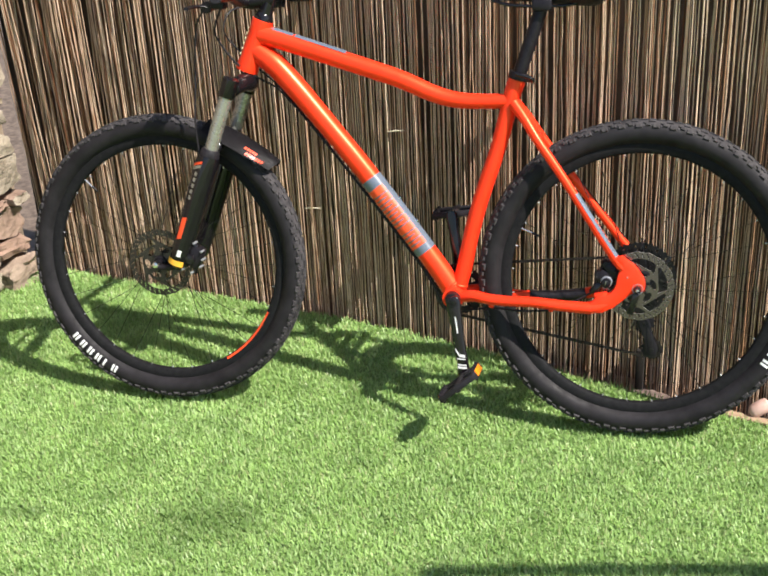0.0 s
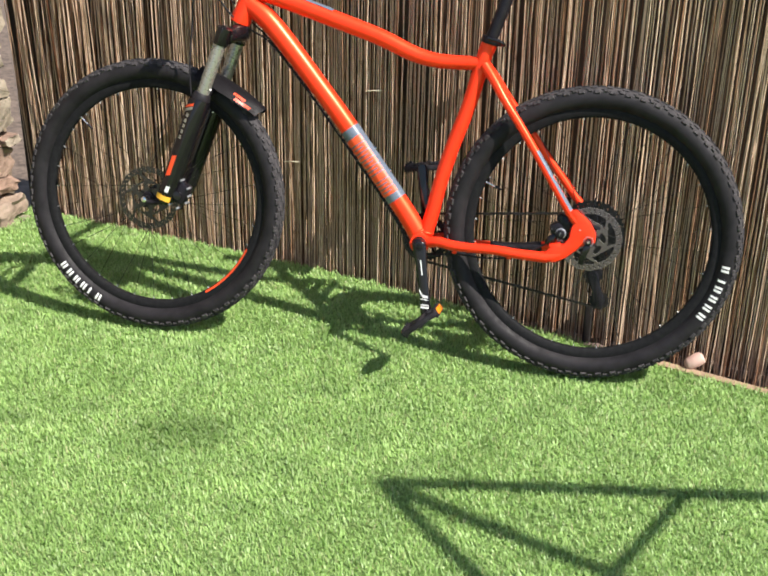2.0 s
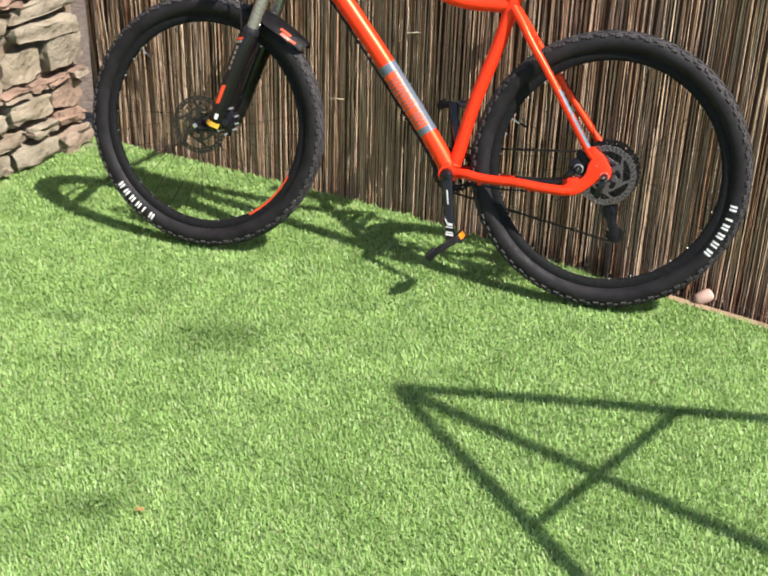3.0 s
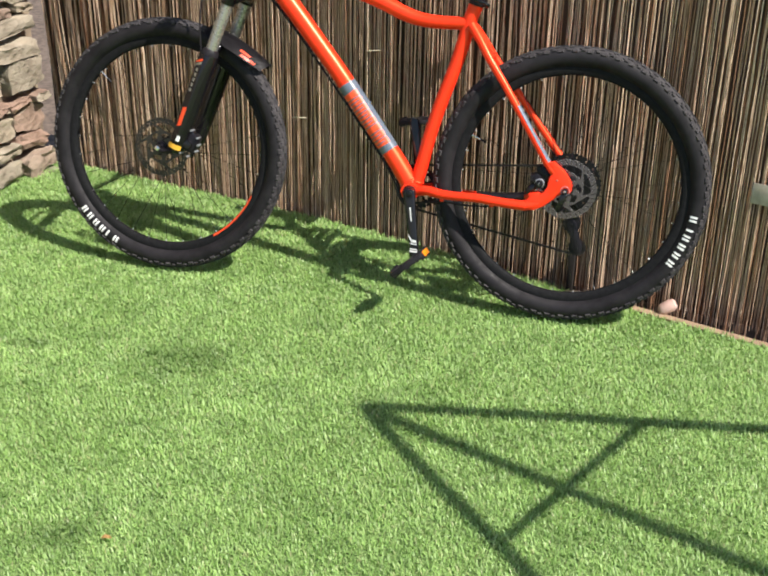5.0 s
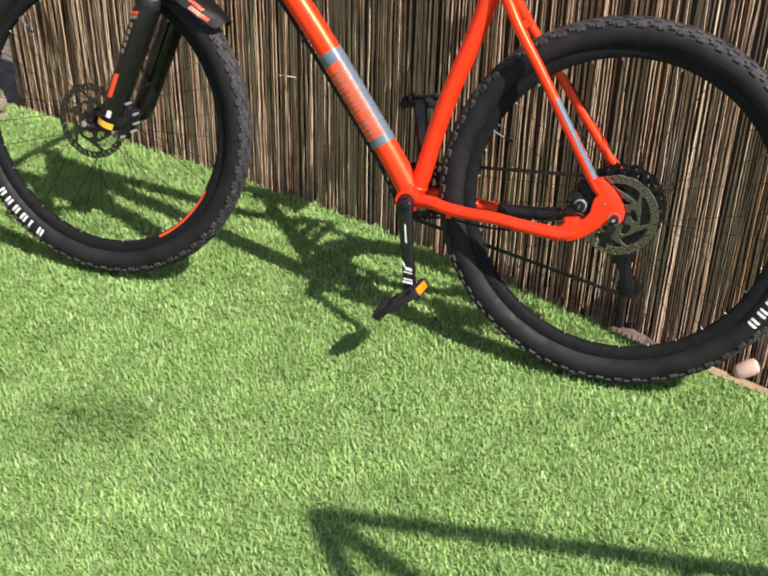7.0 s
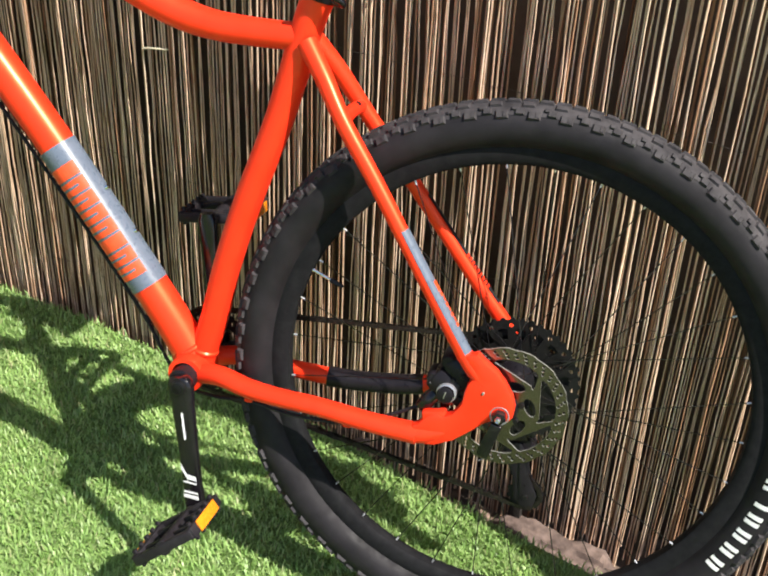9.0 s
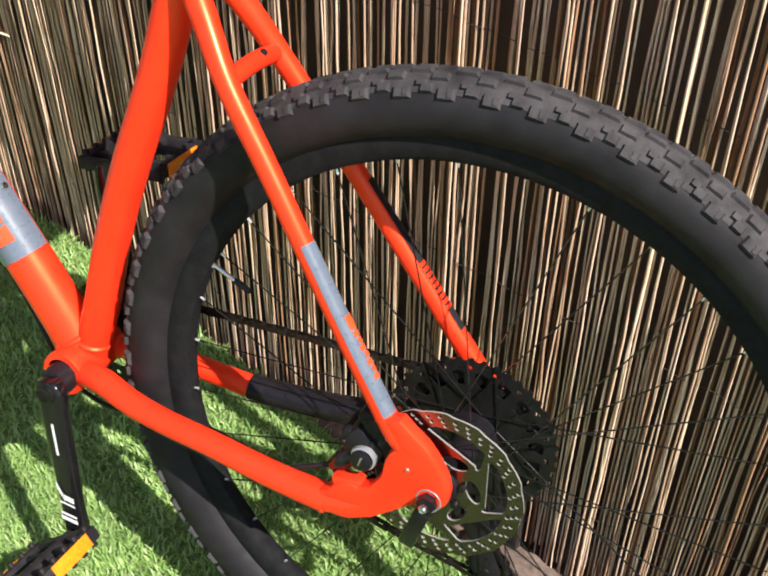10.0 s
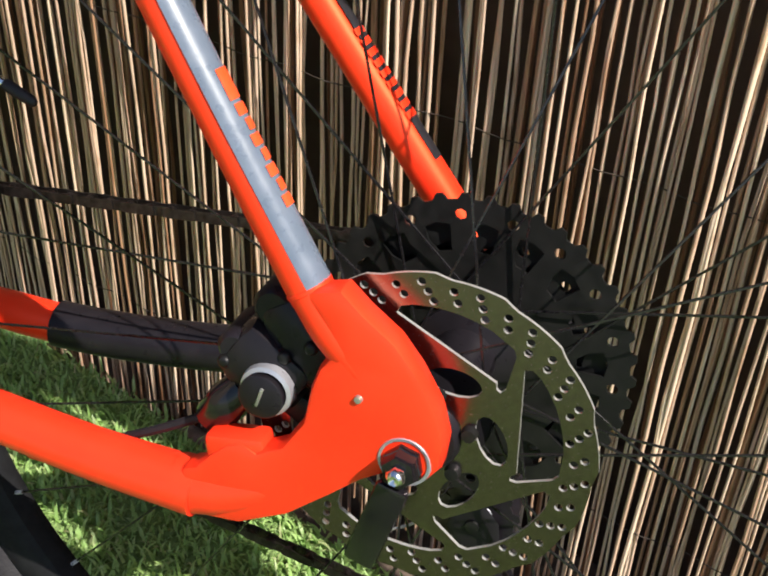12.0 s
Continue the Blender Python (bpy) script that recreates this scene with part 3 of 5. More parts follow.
frame_part = part("frame", lathe([(0.0185, -0.0425), (0.0242, -0.042), (0.0255, -0.038), (0.0248, -0.030), (0.0245, 0.034), (0.0235, 0.038), (0.016, 0.0385)], (-0.433, 0, 0.313), sides=32), PAINT, bike, "glossy neon red aluminium frame")
HT_TOP, HT_BOT = Vector((-0.898, 0, 0.950)), Vector((-0.942, 0, 0.832))
STEER_AXIS = (HT_TOP - HT_BOT).normalized()
part("head_tube", sweep([HT_BOT, HT_BOT + STEER_AXIS * 0.008, HT_BOT + STEER_AXIS * 0.03, HT_TOP - STEER_AXIS * 0.03, HT_TOP - STEER_AXIS * 0.008, HT_TOP], [0.0265, 0.0275, 0.0245, 0.0235, 0.0255, 0.0245], 28), PAINT, frame_part)
TT = [(-0.905, 0, 0.918), (-0.84, 0, 0.900), (-0.70, 0, 0.858), (-0.575, 0, 0.820), (-0.49, 0, 0.786), (-0.435, 0, 0.773), (-0.38, 0, 0.771), (-0.312, 0, 0.773)]
tube("top_tube", TT, [0.026, 0.0235, 0.0225, 0.022, 0.021, 0.0195, 0.0185, 0.018], frame_part, squash=0.95)
DT = [(-0.925, 0, 0.885), (-0.875, 0, 0.850), (-0.825, 0, 0.800), (-0.735, 0, 0.698), (-0.643, 0, 0.590), (-0.498, 0, 0.407), (-0.436, 0, 0.322)]
tube("down_tube", DT, [0.024, 0.0275, 0.0265, 0.025, 0.0245, 0.025, 0.026], frame_part)
ST = [(-0.2975, 0, 0.826), (-0.309, 0, 0.79), (-0.337, 0, 0.672), (-0.371, 0, 0.562), (-0.395, 0, 0.470), (-0.411, 0, 0.385), (-0.428, 0, 0.318)]
tube("seat_tube", ST, [0.0205, 0.0195, 0.0185, 0.0185, 0.0185, 0.019, 0.019], frame_part)


def weld(name, at, axis, r, thick=0.003):
    """A small rounded weld bead."""
    return part(name, lathe([(r - 0.001, -thick * 1.6), (r + thick * 0.7, -thick * 0.5), (r + thick * 0.7, thick * 0.5), (r - 0.001, thick * 1.6)], at, axis, 28), PAINT, frame_part)


weld("weld_bead", (-0.444, 0, 0.334), (0.6, 0, -0.8), 0.0255)
weld("weld_bead", (-0.423, 0, 0.338), (0.2, 0, 1), 0.019)

SS = [(-0.305, 0.014, 0.770), (-0.275, 0.030, 0.733), (-0.244, 0.044, 0.689), (-0.20, 0.052, 0.631), (-0.162, 0.058, 0.578), (-0.11, 0.064, 0.503), (-0.060, 0.0675, 0.4315)]
CS = [(-0.425, 0.026, 0.312), (-0.385, 0.038, 0.321), (-0.345, 0.048, 0.318), (-0.30, 0.056, 0.318), (-0.24, 0.064, 0.321), (-0.17, 0.068, 0.317), (-0.108, 0.070, 0.316)]
CS_FAR = [(-0.425, 0.026, 0.312), (-0.385, 0.038, 0.318), (-0.345, 0.046, 0.312), (-0.30, 0.050, 0.308), (-0.24, 0.054, 0.306), (-0.17, 0.062, 0.310), (-0.100, 0.068, 0.322)]
SS_FAR = SS[:3] + [(-0.198, 0.052, 0.631), (-0.156, 0.058, 0.578), (-0.096, 0.064, 0.503), (-0.037, 0.0675, 0.4315), (0.015, 0.0695, 0.370)]
for side in (-1, 1):
    tube("seat_stay", [(x, -y, z) for x, y, z in SS] if side < 0 else SS_FAR, [0.013, 0.0115, 0.0105, 0.010, 0.0098, 0.0098, 0.0105] + ([] if side < 0 else [0.0105]), frame_part)
    tube("chainstay", [(x, -y, z) for x, y, z in CS] if side < 0 else CS_FAR, [0.0150, 0.0145, 0.0138, 0.0132, 0.0132, 0.0138, 0.0150], frame_part, squash=0.92)
    drop = [(-0.062, 0.438), (-0.045, 0.443), (-0.034, 0.434), (-0.019, 0.424), (-0.008, 0.412), (0.003, 0.396), (0.008, 0.382), (0.0075, 0.368), (0.002, 0.360), (-0.003, 0.360), (-0.005, 0.367), (-0.012, 0.367), (-0.018, 0.357), (-0.027, 0.351), (-0.042, 0.337), (-0.060, 0.321), (-0.084, 0.308), (-0.104, 0.306), (-0.116, 0.309), (-0.116, 0.331), (-0.108, 0.334), (-0.101, 0.343), (-0.093, 0.351), (-0.085, 0.354), (-0.078, 0.351), (-0.066, 0.358), (-0.057, 0.374), (-0.055, 0.392), (-0.052, 0.403), (-0.045, 0.413), (-0.054, 0.426)]
    if side > 0:
        drop = [(x + 0.006, 0.37 + (z - 0.37) * (0.62 if z > 0.37 else 1.0)) for x, z in drop]
    part("dropout", plate(drop, [], 0.0705 * side, 0.017, 0.0045), PAINT, frame_part)
    if side < 0:
        part("dropout_ridge", sweep(smooth_line([(-0.066, -0.067, 0.440), (-0.050, -0.0685, 0.420), (-0.034, -0.0700, 0.404), (-0.018, -0.0715, 0.388)], 6), spread([0.0104, 0.0108, 0.0092, 0.0060], range(4), 6), 20), PAINT, frame_part)
        part("dropout_ridge", sweep(smooth_line([(-0.118, -0.0692, 0.316), (-0.098, -0.0700, 0.319), (-0.078, -0.0705, 0.326), (-0.058, -0.0710, 0.338)], 6), spread([0.0146, 0.0128, 0.0096, 0.0060], range(4), 6), 20), PAINT, frame_part)
        part("caliper_mount", block((0.030, 0.016, 0.014), (-0.089, -0.0690, 0.3475), Euler((0, -0.18, 0)).to_matrix(), 0.003), PAINT, frame_part)
        weld("weld_bead", (-0.0625, -0.0673, 0.4350), (0.57, -0.04, -0.80), 0.0098, 0.0016)
        part("rivet", lathe([(0.0001, -0.0808), (0.0016, -0.0806), (0.0022, -0.0785)], (-0.032, 0, 0.394), sides=12), STANCHION, frame_part)
tube("stay_bridge", [(-0.246, -0.044, 0.691), (-0.246, 0, 0.694), (-0.246, 0.044, 0.691)], 0.0085, frame_part)
part("bridge_bolt_hole", lathe([(0.0001, -0.0092), (0.0033, -0.0092), (0.0036, -0.008)], (-0.246, 0.012, 0.694), (-0.5, 0.1, -0.85), 14), BLACK, frame_part)


def along(pts, n, t0, t1, count):
    """Points and directions of a stretch of a smooth line."""
    p = smooth_line(pts, 24)
    length = [0.0]
    for a, b in zip(p, p[1:]):
        length.append(length[-1] + (b - a).length)
    out = []
    for k in range(count):
        s = (t0 + (t1 - t0) * k / (count - 1)) * length[-1]
        i = max(j for j in range(len(p) - 1) if length[j] <= s + 1e-9)
        out.append(p[i].lerp(p[i + 1], (s - length[i]) / (length[i + 1] - length[i])))
    return out


def wrap(name, pts, t0, t1, radius, a0, a1, material, parent, label="", count=24, lift=0.0006, squash=1.0):
    """A thin decal that follows a tube from angle a0 to a1 round it; 0 degrees faces the left side, 90 the top."""
    line = along(pts, 24, t0, t1, count)
    bm = bmesh.new()
    grid = []
    for i, p in enumerate(line):
        t = (line[min(i + 1, count - 1)] - line[max(i - 1, 0)]).normalized()
        left = Vector((0, -1, 0))
        left = (left - t * left.dot(t)).normalized()
        top = t.cross(left) if t.cross(left).z > 0 else left.cross(t)
        r = (radius(i / (count - 1)) if callable(radius) else radius) + lift
        grid.append([bm.verts.new(p + (left * math.cos(radians(a)) + top * squash * math.sin(radians(a))) * r) for a in np.linspace(a0, a1, 13)])
    for a, b in zip(grid, grid[1:]):
        for k in range(12):
            bm.faces.new((a[k], a[k + 1], b[k + 1], b[k]))
    return part(name, bm, material, parent, label)


wrap("decal", DT, 0.555, 0.845, 0.0252, -115, 115, GREY_DECAL, frame_part, "slate grey band on the down tube", lift=0.0009)
# slanted strokes of the lettering, drawn as plain bars
for k in range(8):
    t = 0.590 + k * 0.0292
    wrap("decal_bar", DT, t, t + 0.0245, 0.0252, -66, 46, ORANGE_DECAL, frame_part, count=6, lift=0.0016)
    if k not in (0, 5):
        wrap("letter_gap", DT, t + 0.0095, t + 0.0140, 0.0252, -44 if k % 2 else -66, 22, GREY_DECAL, frame_part, count=4, lift=0.0021)
for t0, t1 in ((0.035, 0.13), (0.138, 0.345)):
    wrap("decal", TT, t0, t1, 0.0236, 52, 105, GREY_DECAL, frame_part, "grey flash on the top tube", lift=0.001, squash=0.95)
for side, a0, a1 in ((-1, 20, 112), (1, 62, 185)):
    wrap("decal", [(x, -y, z) for x, y, z in SS] if side < 0 else SS_FAR, 0.592 if side < 0 else 0.47, 0.992 if side < 0 else 0.80, 0.0101, a0, a1, GREY_DECAL if side < 0 else BLACK_PLASTIC, frame_part, "grey flash on the seat stay", lift=0.0006)
NEAR_SS = [(x, -y, z) for x, y, z in SS]
wrap("decal_bar", NEAR_SS, 0.757, 0.790, 0.0101, 66, 114, ORANGE_DECAL, frame_part, count=5, lift=0.0011)
for k in range(7):
    t = 0.794 + k * 0.0165
    wrap("decal_bar", NEAR_SS, t, t + 0.0125, 0.0101, 70 + 9 * (k % 2), 114, ORANGE_DECAL, frame_part, count=4, lift=0.0011)
for k in range(9):
    t = 0.650 + k * 0.0118
    wrap("decal_bar", SS_FAR, t, t + 0.0072, 0.0101, 56, 108 + 10 * (k % 3), PAINT, frame_part, count=4, lift=0.0011)
part("chainstay_protector", sweep(along(CS_FAR, 24, 0.51, 0.91, 16), 0.0152, 20, 0.92), BLACK, frame_part, "black vinyl chainstay sleeve")
for t in (0.66, 0.75):
    p, q = along(DT, 24, t, t + 0.01, 2)
    d = (q - p).normalized()
    up = Vector((-d.z, 0, d.x)) * (1 if d.x > 0 else -1)
    part("bottle_bolt", lathe([(0.0001, 0.0305), (0.0034, 0.0303), (0.0042, 0.028), (0.0042, 0.022)], p, up, 12), CHROME, frame_part)
for t, off in ((0.36, 0.026), (0.62, 0.027), (0.9, 0.027)):
    p = along(DT, 24, t, t + 0.02, 2)[0]
    part("cable_clip", block((0.012, 0.014, 0.012), p + Vector((-0.78, 0, -0.62)) * off, None, 0.003), BLACK_PLASTIC, frame_part)

for k in range(6):
    p = HT_BOT.lerp(HT_TOP, 0.28 + 0.1 * k)
    part("badge_stroke", block((0.003, 0.012, 0.006), p + Vector((-0.0235, -0.004, 0.008)), Euler((0, 0.35, 0)).to_matrix(), 0.0012), CREAM, frame_part)

# seat post, clamp and saddle
part("seat_clamp", lathe([(0.0165, -0.008), (0.0225, -0.008), (0.0235, -0.005), (0.0235, 0.005), (0.0225, 0.009), (0.0165, 0.009)], (-0.2965, 0, 0.829), (0.25, 0, 0.97), 28), BLACK, bike)
part("clamp_lever", sweep(smooth_line([(-0.275, -0.016, 0.822), (-0.262, -0.024, 0.821), (-0.268, -0.030, 0.828), (-0.30, -0.031, 0.836)], 5), 0.0045, 10), BLACK_GLOSS, bike)
part("seat_post", sweep([(-0.299, 0, 0.82), (-0.252, 0, 0.972), (-0.246, 0, 0.992)], [0.0155, 0.0155, 0.013], 24), BLACK, bike)
saddle = bmesh.new()
rings_ = []
for i in range(15):
    u = i / 14
    x = -0.385 + 0.275 * u
    half = 0.018 + 0.055 * max(0, (u - 0.35) / 0.65) ** 1.4
    z = 1.010 + 0.010 * math.cos(3.2 * u) + 0.01 * u
    rings_.append([saddle.verts.new((x, half * math.cos(a), z + (0.018 if math.sin(a) > 0 else 0.026) * math.sin(a) * (0.55 if i in (0, 14) else 1))) for a in np.linspace(0, 2 * math.pi, 18, endpoint=False)])
for a, b in zip(rings_, rings_[1:]):
    for k in range(18):
        saddle.faces.new((a[k], a[(k + 1) % 18], b[(k + 1) % 18], b[k]))
saddle.faces.new(rings_[0][::-1])
saddle.faces.new(rings_[-1])
part("saddle", saddle, BLACK_PLASTIC, bike, "black padded saddle")
for y in (-0.022, 0.022):
    part("saddle_rail", sweep(smooth_line([(-0.36, y * 0.5, 0.995), (-0.31, y, 0.984), (-0.20, y, 0.984), (-0.14, y * 1.3, 0.999)], 6), 0.0035, 10), BLACK_GLOSS, bike)
part("saddle_clamp", block((0.045, 0.06, 0.026), (-0.247, 0, 0.986), None, 0.006), BLACK, bike)


# wheels
def knob_ring(bm, radius, section, count, y0, y1, rise, shape, phase):
    """Rubber blocks round the tyre at angles y0..y1 of its section."""
    for k in range(count):
        a = 2 * math.pi * (k + phase) / count
        half = shape * math.pi / count
        vs = []
        for h, shrink in ((section - 0.001, 1.0), (section + rise, 0.70)):
            for da, sec in ((-half * shrink, y0), (half * shrink, y0), (half * shrink, y1), (-half * shrink, y1)):
                mid = (y0 + y1) / 2
                b = radians(mid + (sec - mid) * shrink)
                r = radius + h * math.cos(b)
                vs.append(bm.verts.new((r * math.cos(a + da), h * math.sin(b), r * math.sin(a + da))))
        for q in ((0, 1, 5, 4), (1, 2, 6, 5), (2, 3, 7, 6), (3, 0, 4, 7), (4, 5, 6, 7)):
            bm.faces.new([vs[i] for i in q])


def sector(r0, r1, a0, a1, y_at, n=6):
    """A flat patch on the sidewall between two radii and two angles."""
    bm = bmesh.new()
    rows_ = []
    for k in range(n + 1):
        a = a0 + (a1 - a0) * k / n
        rows_.append([bm.verts.new((r * math.cos(a), y_at(r), r * math.sin(a))) for r in np.linspace(r0, r1, 8)])
    for p, q in zip(rows_, rows_[1:]):
        for k in range(7):
            bm.faces.new((p[k], p[k + 1], q[k + 1], q[k]))
    return bm


RC, RS = 0.3405, 0.0275


def wall_y(r):
    """The left face of the tyre at a radius."""
    return -RS * math.sqrt(max(0.0, 1 - ((r - RC) / RS) ** 2)) - 0.0010


def spoke(p, q):
    return sweep([p, q], 0.00075, 5)


def make_wheel(name, rotor_r, rotor_y, label_angle, valve_angle, spoke_phase=0.0):
    hub = part(name, lathe([(0.006, -0.062), (0.010, -0.062), (0.010, -0.040), (0.028, -0.036), (0.028, -0.031), (0.017, -0.026), (0.015, 0.0), (0.017, 0.018), (0.027, 0.022), (0.027, 0.026), (0.012, 0.030), (0.010, 0.062), (0.006, 0.062)], (0, 0, 0), sides=32), BLACK, bike, "large spoked wheel with a knobbly black tyre")
    prof = []
    for k in range(25):
        a = radians(-152 + 304 * k / 24)
        prof.append((RC + RS * math.cos(a), RS * math.sin(a)))
    prof += [(0.3145, 0.0115), (0.3145, -0.0115), prof[0]]
    tyre = part("tyre", lathe(prof, (0, 0, 0), sides=128), RUBBER, hub, "black knobbly tyre with white sidewall lettering")
    bm = bmesh.new()
    for s, ph in ((1, 0.0), (-1, 0.5)):
        knob_ring(bm, RC, RS, 60, 43 * s, 65 * s, 0.0036, 0.46, ph)
        knob_ring(bm, RC, RS, 60, 46 * s, 62 * s, 0.0043, 0.15, ph - 0.1)
        knob_ring(bm, RC, RS, 60, 37 * s, 55 * s, 0.0036, 0.32, ph + 0.45)
        knob_ring(bm, RC, RS, 60, 31 * s, 44 * s, 0.0034, 0.26, ph + 0.60)
        knob_ring(bm, RC, RS, 60, 13 * s, 32 * s, 0.0034, 0.46, ph + 0.22)
        knob_ring(bm, RC, RS, 60, 1.5 * s, 14 * s, 0.0034, 0.54, ph + 0.70)
    lathe([(RC + (RS + 0.0005) * math.cos(radians(d)), (RS + 0.0005) * math.sin(radians(d))) for d in range(-54, 55, 9)], (0, 0, 0), sides=128, bm=bm)
    part("tread", bm, KNOB_RUBBER, hub, "dusty grey tread blocks", smooth=False)
    part("rim", lathe([(0.2945, -0.0085), (0.299, -0.0125), (0.316, -0.0135), (0.318, -0.0125), (0.318, 0.0125), (0.316, 0.0135), (0.299, 0.0125), (0.2945, 0.0085), (0.293, 0.0), (0.2945, -0.0085)], (0, 0, 0), sides=112), RIM_BLACK, hub, "black alloy rim")
    for k in range(32):
        a = 2 * math.pi * k / 32 + spoke_phase
        side = -1 if k % 2 else 1
        twist = radians(68) * (1 if (k // 2) % 2 else -1)
        y = -0.0335 if side < 0 else 0.024
        p = Vector((0.0255 * math.cos(a + twist), y, 0.0255 * math.sin(a + twist)))
        q = Vector((0.295 * math.cos(a), side * 0.002, 0.295 * math.sin(a)))
        part("spoke", spoke(p, q), SPOKE, hub)
        part("nipple", sweep([q + (p - q).normalized() * -0.002, q + (p - q).normalized() * 0.007], 0.0013, 6), NIPPLE, hub)
    if name == "front_wheel":
        arc_bm = bmesh.new()
        strip = [[arc_bm.verts.new((r * math.cos(a), y, r * math.sin(a))) for r, y in ((0.2955, -0.0105), (0.2985, -0.0130), (0.3008, -0.0138))] for a in np.linspace(radians(-58), radians(-24), 20)]
        for p, q in zip(strip, strip[1:]):
            arc_bm.faces.new((p[0], p[1], q[1], q[0]))
            arc_bm.faces.new((p[1], p[2], q[2], q[1]))
        part("rim_decal", arc_bm, ORANGE_DECAL, hub, "red rim decal")
    # six strokes in place of the brand lettering
    for k in range(6):
        a = label_angle + k * 0.0785
        bm = sector(RC - 0.0130, RC + 0.0060, a, a + 0.017, wall_y)
        if k != 4:
            merged(bm, sector(RC - 0.0130, RC + 0.0060, a + 0.028, a + 0.045, wall_y))
        part("sidewall_mark", bm, WHITE, tyre)
    vx, vz = math.cos(valve_angle), math.sin(valve_angle)
    part("valve", sweep([(r * vx, 0, r * vz) for r in (0.297, 0.292, 0.2915, 0.268)], [0.0042, 0.0042, 0.0024, 0.0024], 10), CHROME, hub)
    part("valve_cap", sweep([(r * vx, 0, r * vz) for r in (0.2685, 0.266, 0.251, 0.249)], [0.0026, 0.0034, 0.0030, 0.0016], 10), BLACK_PLASTIC, hub)
    disc = part("disc_rotor", rotor(rotor_r, rotor_y), STEEL if name == "rear_wheel" else DULL_STEEL, hub, "drilled steel brake rotor")
    # Machined edge faces take a brighter metal, the sun's glint put into its colour.
    disc.data.materials.append(EDGE_STEEL if name == "rear_wheel" else STEEL)
    for p in disc.data.polygons:
        p.material_index = 1 if abs(p.normal.y) < 0.6 else 0
    part("rotor_carrier", lathe([(0.012, -0.0075), (0.0165, -0.007), (0.0180, -0.0035), (0.0200, 0.0065), (0.012, 0.0095)], (0, rotor_y, 0), sides=24), BLACK, hub)
    for k in range(6):
        a = 2 * math.pi * (k + 0.3) / 6
        part("rotor_bolt", lathe([(0.0001, -0.0050), (0.0032, -0.0048), (0.0040, -0.0008)], (0.0225 * math.cos(a), rotor_y, 0.0225 * math.sin(a)), sides=10), DARK_STEEL, hub)
    return hub


def rotor(r, y):
    """A drilled, stepped ring on six swept arms, in one plate."""
    outer = []
    for k in range(128):
        a = 2 * math.pi * k / 128
        saw = (k % 8) / 8
        rr = r - 0.0011 + 0.0022 * (1 - saw) * (0.4 if k % 8 == 0 else 1.0)
        outer.append((rr * math.cos(a), rr * math.sin(a)))
    holes = [circle(0, 0, 0.0165, 24)]
    ring, f = r - 0.0150, r / 0.0805
    arms = 6
    for k in range(arms):
        a0 = 2 * math.pi * k / arms

        def polar(rr, deg):
            return (rr * math.cos(a0 + radians(deg)), rr * math.sin(a0 + radians(deg)))

        window = [polar(ring - 0.003 * f, -6), polar(ring - 0.0006, -3), *[polar(ring, d) for d in (8, 15, 22, 29, 36, 41)], polar(ring - 0.0008, 46), polar(ring - 0.004 * f, 48)]
        window += [polar(0.0465 * f, -10), polar(0.0445 * f, -13), polar(0.0450 * f, -16), polar(0.0480 * f, -15.5)]
        holes.append(window)
        c, e = Vector(polar(0.0315 * f, 33)), Vector(polar(0.0385 * f, -9))
        mid, half = (c + e) / 2, (c - e) / 2
        side = Vector((-half.y, half.x)).normalized() * 0.0068 * f
        holes.append([tuple(mid + half * math.cos(t) + side * math.sin(t)) for t in np.linspace(0, 2 * math.pi, 14, endpoint=False)])
    for j in range(36):
        a = 2 * math.pi * (j + 0.5) / 36
        for dr, da in ((0.0122, -0.040), (0.0080, 0.0), (0.0038, 0.040)) if j % 2 else ((0.0102, -0.02), (0.0056, 0.02)):
            holes.append(circle((r - dr) * math.cos(a + da), (r - dr) * math.sin(a + da), 0.0020, 8))
    return plate(outer, holes, y, 0.0019)


rear = make_wheel("rear_wheel", 0.079, -0.0555, radians(-32), radians(158), radians(-2.5))
rear.location = AX

# cassette, chain and gears on the far side
gears = part("cassette", lathe([(0.016, 0.024), (0.021, 0.025), (0.021, 0.062), (0.012, 0.064)], (0, 0, 0), sides=24), DARK_STEEL, bike, "black multi-speed cassette")
gears.location = AX


def sprocket(teeth, y, inner, windows):
    r = teeth * 0.0127 / (2 * math.pi)
    pts = []
    for k in range(teeth):
        for q, dr in ((0.0, -0.0022), (0.20, -0.0020), (0.36, 0.0012), (0.62, 0.0013), (0.80, -0.0020)):
            a = 2 * math.pi * (k + q) / teeth
            pts.append(((r + dr) * math.cos(a), (r + dr) * math.sin(a)))
    holes = [circle(0, 0, inner, 24)]
    for k in range(windows):
        a = 2 * math.pi * k / windows
        holes.append(circle((r - 0.0095) * math.cos(a), (r - 0.0095) * math.sin(a), 0.0030, 8))
        b = a + math.pi / windows
        wide = 0.55 * math.pi / windows
        if r - 0.030 > inner + 0.004:
            holes.append([(q * math.cos(c), q * math.sin(c)) for q, c in ((r - 0.0145, b - wide), (r - 0.0130, b), (r - 0.0145, b + wide), (r - 0.022, b + wide), (r - 0.0285, b + wide * 0.4), (r - 0.0285, b - wide * 0.9))])
    return plate(pts, holes, y, 0.0017)


